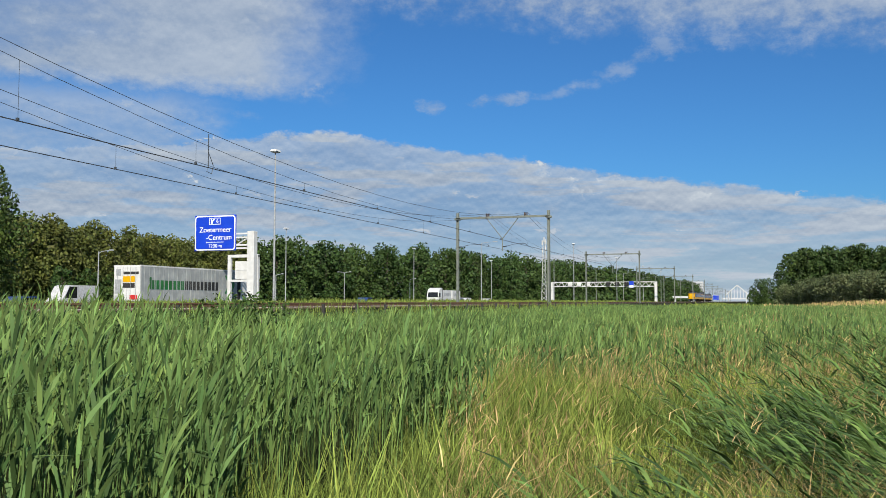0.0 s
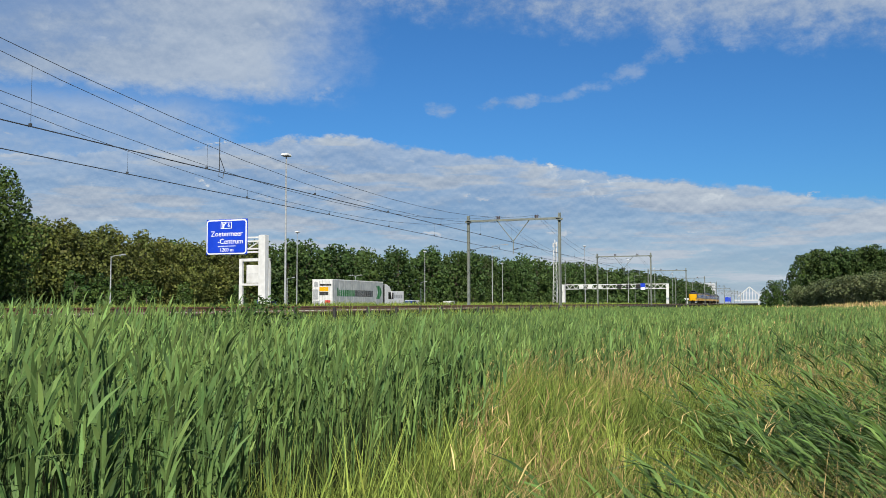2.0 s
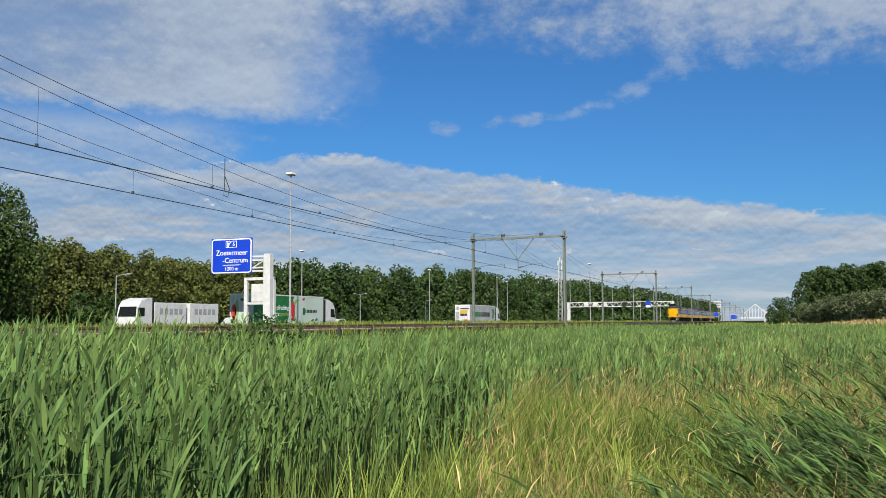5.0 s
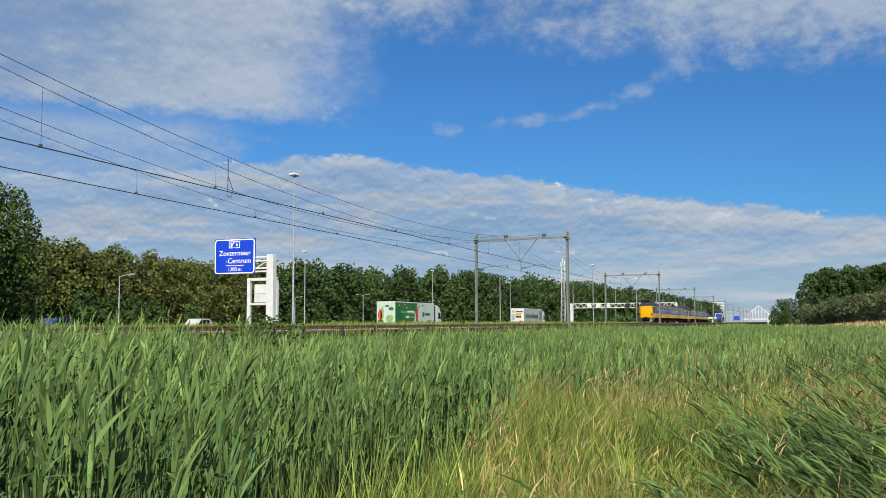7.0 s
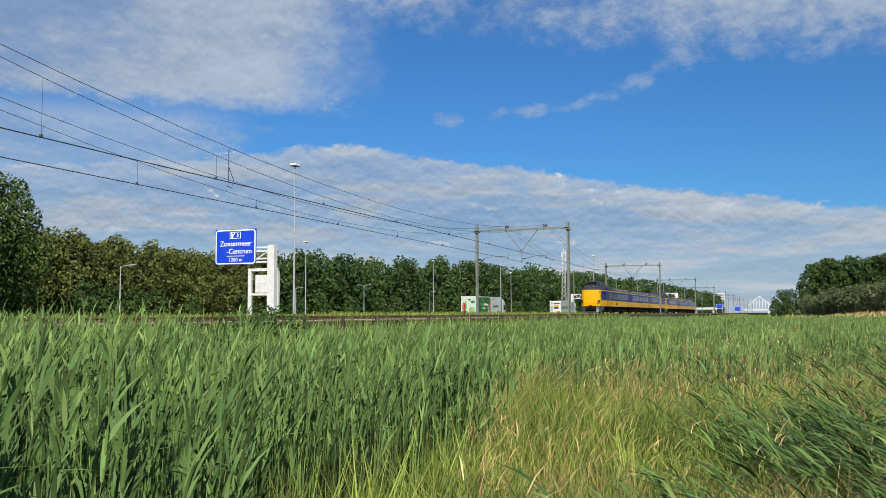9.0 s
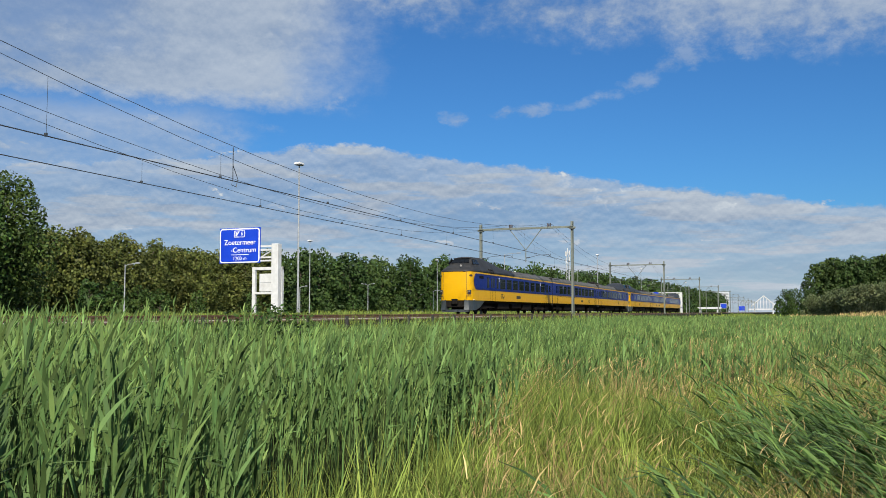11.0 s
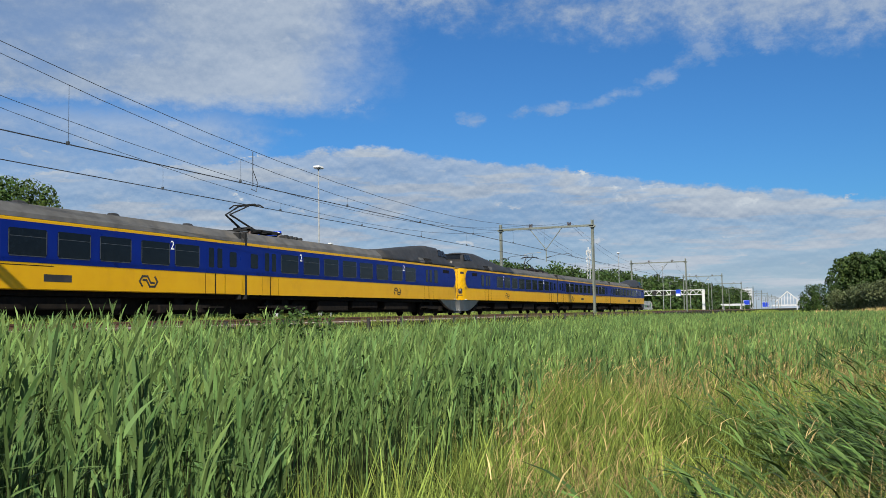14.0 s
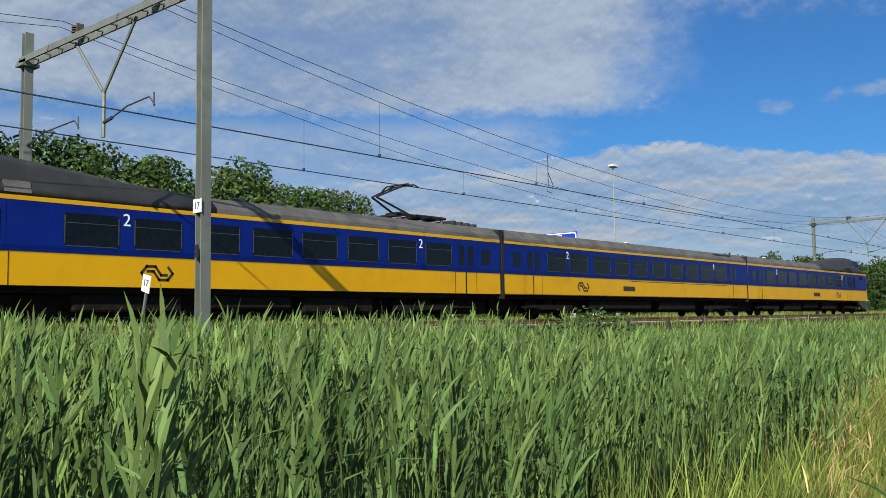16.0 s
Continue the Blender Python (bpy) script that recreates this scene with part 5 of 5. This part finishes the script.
def make_distance():
    """The far end of the line: a white gabled footbridge hall, a pale block and blue hoardings."""
    s = thing("station_hall", "white gabled steel hall over the far tracks", "building", pose(-14, 880, 0))
    for x in (-8, 8):
        part("wall", Form().box(x - 0.5, x + 0.5, -2, 2, 0, 9), M_CITY, s)
    part("deck", Form().box(-14, 12, -2, 2, 3.5, 5), M_CITY, s)
    for i in range(7):
        x = -8 + 16 * i / 6
        part("mullion", Form().box(x - 0.25, x + 0.25, -2.2, -1.8, 4, 9 + 7 * (1 - abs(x) / 8)), M_CITY, s)
    part("roof", Form().tube((-11, -2, 7.0), (0, -2, 16.8), 0.5, n=6).tube((11, -2, 7.0), (0, -2, 16.8), 0.5, n=6), M_WHITE, s)
    b = thing("apartment_block", "pale far apartment block with rows of windows", "building", pose(-62, 1050, 0))
    part("wall", Form().box(-9, 9, -6, 6, 0, 24), M_CITY, b)
    for fl in range(7):
        part("window_band", Form().box(-8.5, 8.5, -6.1, -5.9, 2 + fl * 3.2, 3.6 + fl * 3.2), M_GREY, b)
    for x, y, w, z0, z1 in ((-36, 640, 4.2, 4.5, 7.5), (-31, 820, 5.0, 3.0, 7.0)):
        h = thing("distant_sign", "blue far motorway sign panel on posts", "road sign", pose(x, y, 0), "far blue signs")
        part("board", Form().box(-w / 2, w / 2, -0.1, 0.1, z0, z1), M_SIGN_BLUE, h)
        part("rim", Form().box(-w / 2 - 0.15, w / 2 + 0.15, -0.05, 0.15, z0 - 0.15, z1 + 0.15), M_SIGN_WHITE, h)
        part("post", Form().box(-w / 2, -w / 2 + 0.3, 0.1, 0.3, 0, z1).box(w / 2 - 0.3, w / 2, 0.1, 0.3, 0, z1), M_GREY, h)
    v = thing("overpass", "low pale concrete overpass in the distance", "bridge", pose(-45, 560, 0))
    part("deck", Form().box(-30, 12, -3, 3, 3.6, 4.8), M_CITY, v)
    for x in (-28, -14, 0, 10):
        part("pier", Form().box(x - 0.5, x + 0.5, -2, 2, 0, 3.6), M_CITY, v)


make_distance()


def make_track_sign():
    s = thing("track_sign", "small leaning white board with black numerals by the track", "sign", pose(-16.85, 9.9, EYE + 0.20, 0, 14, 0))
    part("post", Form().box(-0.025, 0.025, -0.02, 0.02, -0.7, 0.5), M_STEEL, s)
    b = part("board", Form().box(-0.15, 0.15, -0.035, -0.02, 0.44, 0.80), M_SIGN_WHITE, s)
    text("numerals", "17", 0.2, M_BLACK, b, pose(0, -0.040, 0.63, 90, 0, 0))


make_track_sign()

# ---- vehicles ----


def wheels(v, ys, r=0.5, half=1.2, w=0.32):
    for y in ys:
        for side in (-1, 1):
            t = part("wheel", Form().tube((side * (half - w), y, r), (side * half, y, r), r, n=18), M_BLACK, v)
            part("rim", Form().tube((side * (half - 0.05), y, r), (side * (half + 0.015), y, r), r * 0.55, n=12), M_GREY, t)


def tractor(v, y, paint):
    """A lorry cab whose back is at y, facing +y."""
    side = [(y, 0.7), (y + 2.2, 0.55), (y + 2.35, 1.0), (y + 2.30, 1.9), (y + 2.05, 2.9), (y + 1.6, 3.45), (y + 0.5, 3.75), (y, 3.75)]
    cab = part("cab", Form().prism(side, -1.22, 1.22), paint, v)
    for s in (-1, 1):
        part("side_window", slab([(s * 1.225, y + 1.15, 1.9), (s * 1.225, y + 2.15, 1.85), (s * 1.225, y + 1.95, 2.75), (s * 1.225, y + 1.15, 2.75)], (s, 0, 0), 0.01), M_GLASS, cab)
        part("mirror", Form().box(s * 1.36 - 0.08, s * 1.36 + 0.08, y + 2.15, y + 2.3, 1.9, 2.7, 0.02), M_BLACK, cab)
        part("fairing", Form().box(s * 1.18 - 0.04, s * 1.18 + 0.04, y - 0.45, y, 0.8, 3.7, 0.02), M_BLACK, cab)
    part("windscreen", slab([(-1.1, y + 2.31, 1.85), (1.1, y + 2.31, 1.85), (1.0, y + 2.07, 2.85), (-1.0, y + 2.07, 2.85)], (0, 1, 0.2), 0.012), M_GLASS, cab)
    part("chassis", Form().box(-0.5, 0.5, y - 3.5, y + 2.0, 0.6, 0.95), M_BLACK, v)


def lorry(label, skin, rear, cab_paint):
    v = thing("lorry", label, "lorry", pose(-45.7, 0, ROAD))
    part("trailer_box", Form().box(-1.27, 1.27, 0, 13.6, 1.15, 4.0, 0.04), skin, v)
    part("roof_rail", Form().box(-1.285, 1.285, -0.01, 13.61, 3.90, 4.01), M_WHITE, v)
    part("lower_rail", Form().box(-1.28, 1.28, 0, 13.6, 1.05, 1.2), M_GREY, v)
    part("underride", Form().box(-1.1, 1.1, 0.2, 0.3, 0.5, 0.7).box(-1.2, -1.15, 3.5, 8.5, 0.45, 1.05).box(1.15, 1.2, 3.5, 8.5, 0.45, 1.05), M_GREY, v)
    for s in (-1, 1):
        d = part("rear_door", Form().box(min(s * 0.02, s * 1.22), max(s * 0.02, s * 1.22), -0.05, 0.0, 1.25, 3.9, 0.02), rear, v)
        for x in (0.35, 0.85):
            part("lock_bar", Form().tube((s * x, -0.07, 1.3), (s * x, -0.07, 3.85), 0.02, n=6), M_GREY, d)
        part("tail_lamp", Form().box(s * 1.0 - 0.15, s * 1.0 + 0.15, -0.03, 0.02, 0.85, 1.02), M_RED, v)
    wheels(v, (2.2, 3.5, 4.8, 12.2, 15.4))
    tractor(v, 14.2, cab_paint)
    return v


def make_lorries():
    a = lorry("articulated lorry with a grey curtain-side trailer and green print", M_TARP, M_WHITE, M_WHITE)
    x = 1.28
    # the name on the curtain as plain bars, green then dark
    for y0, y1, h, m in [(1.0, 1.25, 0.95, M_GREEN)] + [(1.35 + i * 0.53, 1.75 + i * 0.53, 0.72, M_GREEN) for i in range(8)] + [(5.65 + i * 0.55, 6.05 + i * 0.55, 0.72, M_HOOD) for i in range(9)]:
        part("print_bar", Form().box(x - 0.004, x + 0.012, y0, y1, 2.15, 2.15 + h), m, a)
    part("print_arrow", Form().loft([[(xx, 11.5 + p, 1.9 + q) for p, q in ((0, 0), (1.0, 0), (1.7, 0.8), (1.0, 1.6), (0, 1.6), (0.6, 0.8))] for xx in (x - 0.004, x + 0.012)]), M_GREEN, a)
    for i in range(22):
        part("curtain_strap", Form().box(x - 0.006, x + 0.016, 0.4 + i * 0.6, 0.44 + i * 0.6, 1.15, 3.9), M_TARP, a)
    for x0, x1, z0, z1, m in ((-1.0, -0.55, 3.2, 3.7, M_GREY), (-0.3, 1.1, 3.3, 3.5, M_HOOD), (-0.35, 0.75, 2.7, 3.15, M_YELLOW), (-0.35, 0.75, 2.25, 2.62, M_HOOD), (-1.1, -0.5, 1.8, 2.9, M_GREY), (-1.1, -0.3, 1.3, 1.65, M_GREY), (0.3, 1.0, 1.35, 1.7, M_RED)):
        part("rear_print", Form().box(x0, x1, -0.075, -0.055, z0, z1), m, a)
    b = lorry("articulated lorry with a green and white fruit-printed trailer", M_MINT, M_MINT, M_WHITE)
    part("green_field", Form().box(1.262, 1.284, 0.05, 6.0, 1.22, 3.88), M_GREEN, b)
    slant = Form().loft([[(xx, yy, z) for yy, z in ((6.0, 1.22), (7.4, 3.88), (6.0, 3.88))] for xx in (1.262, 1.284)])
    part("green_field", slant, M_GREEN, b)
    face = lambda y, z: pose(1.288, y, z, 90, 0, 90)
    text("slogan", "Creating", 0.62, M_LIME, b, face(3.0, 2.75))
    text("slogan", "refreshing", 0.62, M_SIGN_WHITE, b, face(5.1, 2.75))
    text("slogan", "ways", 0.62, M_SIGN_WHITE, b, face(3.9, 2.15))
    text("slogan", "together.", 0.62, M_LIME, b, face(5.6, 2.15))
    for k, (ry, rz, m) in enumerate(((0.95, 1.2, M_LIME), (0.80, 1.08, M_MINT))):
        for cy in (8.1,):
            part("fruit_print", Form().loft([[(xx, cy + 0.25 * k + ry * math.cos(t), 2.45 + rz * math.sin(t)) for t in [i * math.pi / 10 for i in range(20)]] for xx in (1.262, 1.288 + 0.004 * k)]), m, b)
    part("fruit_print", Form().loft([[(xx, 7.2 + 0.35 * math.cos(t), 2.5 + 0.95 * math.sin(t)) for t in [i * math.pi / 8 for i in range(16)]] for xx in (1.262, 1.298)]), M_RED, b)
    part("mark", Form().loft([[(xx, 9.4 + 0.36 * math.cos(t), 2.45 + 0.36 * math.sin(t)) for t in [i * math.pi / 8 for i in range(16)]] for xx in (1.262, 1.288)]), M_GREEN, b)
    for i in range(7):
        part("print_bar", Form().box(1.262, 1.286, 9.95 + i * 0.32, 10.18 + i * 0.32, 2.30, 2.62), M_HOOD, b)
    rng = random.Random(4)
    for i in range(16):
        y, z, m = rng.uniform(0.4, 13.2), rng.choice((rng.uniform(1.4, 1.8), rng.uniform(3.2, 3.7))), rng.choice((M_RED, M_GREEN, M_LIME, M_GREEN))
        part("fruit_print", Form().loft([[(xx, y + 0.26 * math.cos(t) + 0.1 * math.sin(t), z + 0.13 * math.sin(t)) for t in [k * math.pi / 5 for k in range(10)]] for xx in (1.262, 1.292)]), m, b)
    for x0, z0, rx, rz, m in ((-0.75, 2.3, 0.28, 0.75, M_RED), (-0.45, 2.5, 0.20, 0.95, M_LIME), (0.55, 1.9, 0.50, 0.45, M_LIME), (0.75, 3.1, 0.34, 0.22, M_GREEN), (-0.7, 1.55, 0.40, 0.16, M_GREEN), (0.2, 3.45, 0.30, 0.12, M_GREEN)):
        part("rear_print", Form().loft([[(x0 + rx * math.cos(t), yy, z0 + rz * math.sin(t)) for t in [k * math.pi / 8 for k in range(16)]] for yy in (-0.08, -0.045)]), m, b)
    return a, b


def make_box_lorry():
    """A rigid lorry with a drawbar trailer, heading the other way; built facing +y."""
    v = thing("box_lorry", "white box lorry with a drawbar trailer", "lorry", pose(-60, 150, FAR_ROAD, 0, 0, 180))
    part("trailer_box", Form().box(-1.25, 1.25, 0, 5.3, 1.0, 3.30, 0.04), M_WHITE, v)
    part("lorry_box", Form().box(-1.25, 1.25, 5.9, 11.2, 1.0, 3.30, 0.04), M_WHITE, v)
    tractor(v, 11.5, M_WHITE)
    for s in (-1, 1):
        for y in (0.7, 6.6):
            for i in range(5):
                part("print_bar", Form().box(s * 1.255 - 0.01, s * 1.255 + 0.01, y + i * 0.8, y + 0.58 + i * 0.8, 2.1, 2.7), M_GREY, v)
    wheels(v, (1.6, 4.2, 7.5, 8.8, 12.7))
    return v


def make_car(name, label, paint, length, height, van, y, x=-62):
    v = thing(name, label, "van" if van else "car", pose(x, y, FAR_ROAD, 0, 0, 180))
    L, h = length, height
    if van:
        side = [(0, 0.4), (L, 0.4), (L, 0.95), (L - 0.7, 1.25), (L - 1.5, h - 0.1), (L - 1.9, h), (0.15, h), (0, h - 0.2)]
    else:
        side = [(0, 0.35), (L, 0.35), (L, 0.75), (L - 1.1, 0.95), (L - 1.9, h - 0.04), (L - 2.3, h), (0.9, h), (0.2, 1.0), (0, 0.9)]
    body = part("body", Form().prism(side, -0.9, 0.9), paint, v)
    for s in (-1, 1):
        a = L - (1.55 if van else 1.95)
        part("side_window", slab([(s * 0.9, a - 1.0, 1.02 if not van else 1.35), (s * 0.9, a + 0.65, 1.02 if not van else 1.35), (s * 0.9, a, h - 0.15), (s * 0.9, a - 1.0, h - 0.15)], (s, 0, 0), 0.01), M_GLASS, body)
        if not van:
            part("side_window", slab([(s * 0.9, 0.75, 1.02), (s * 0.9, a - 1.1, 1.02), (s * 0.9, a - 1.1, h - 0.12), (s * 0.9, 1.05, h - 0.12)], (s, 0, 0), 0.01), M_GLASS, body)
    wheels(v, (0.9, L - 0.95), 0.33, 0.92, 0.22)
    return v


LORRY_GREY, LORRY_GREEN = make_lorries()
BOX_LORRY = make_box_lorry()
VAN = make_car("van", "white delivery van on the motorway", M_CAR_WHITE, 5.4, 2.6, True, 70)
DARK_CAR = make_car("car", "dark blue car on the motorway", M_CAR_BLUE, 4.5, 1.5, False, 62)
WHITE_CAR = make_car("car", "white car on the motorway", M_CAR_WHITE, 4.4, 1.6, False, 90)
LATE_CAR = make_car("car", "dark blue car on the motorway", M_CAR_BLUE, 4.5, 1.75, False, 180)
LATE_VAN = make_car("van", "white delivery van on the motorway", M_CAR_WHITE, 5.0, 1.9, True, 190, -66)
EARLY_CAR = make_car("car", "dark blue car on the motorway", M_CAR_BLUE, 4.4, 1.7, False, 140)
LAST_CAR = make_car("car", "silver-grey car on the motorway", M_PALE_STEEL, 4.5, 1.75, False, 210)

# ---- movement ----
NOSE_AT = [(0.0, 389.5), (3.5, 286.5), (7.0, 184.0), (9.0, 125.6), (11.5, 53.0), (12.0, 38.2), (12.5, 23.4), (13.5, -5.5), (14.5, -34.3), (16.0, -77.4)]


def steady(thing_, x, z, y_at, speed, turn):
    """Drives at an even pace; the moments are close enough to keep it so."""
    walk(thing_, [(t, pose(x, y_at + speed * t, z, 0, 0, turn)) for t in (0.0, 4.0, 8.0, 12.0, 16.0)])


def motions():
    for coach, offset, turn in COACHES:
        walk(coach, [(t, pose(FAR_TRACK, y + offset, RAIL, 0, 0, turn)) for t, y in NOSE_AT])
    for i, (clump, foot) in enumerate(REED_CLUMPS):
        x, y = foot[:2]
        rows = []
        for k in range(33):
            gust = math.sin(2.1 * k * 0.5 - 0.9 * x - 0.5 * y) + 0.5 * math.sin(4.3 * k * 0.5 + 1.7 * i)
            rows.append((k * 0.5, pose(*foot, -0.35 * gust, 0.75 * gust, 0)))
        walk(clump, rows)
    steady(LORRY_GREY, -45.7, ROAD, 57.0, 15.2, 0)
    steady(LORRY_GREEN, -45.7, ROAD, -9.1, 15.92, 0)
    steady(BOX_LORRY, -60.0, FAR_ROAD, 180.0, -18.8, 180)
    steady(VAN, -63, FAR_ROAD, 73.0, -18.6, 180)
    steady(DARK_CAR, -63, FAR_ROAD, 66.0, -18.0, 180)
    steady(WHITE_CAR, -63, FAR_ROAD, 93.0, -18.0, 180)
    steady(EARLY_CAR, -63, FAR_ROAD, 142.0, -18.0, 180)
    steady(LATE_CAR, -63, FAR_ROAD, 193.5, -18.0, 180)
    steady(LATE_VAN, -66, FAR_ROAD, 208.0, -21.0, 180)
    steady(LAST_CAR, -63, FAR_ROAD, 215.5, -18.0, 180)


motions()
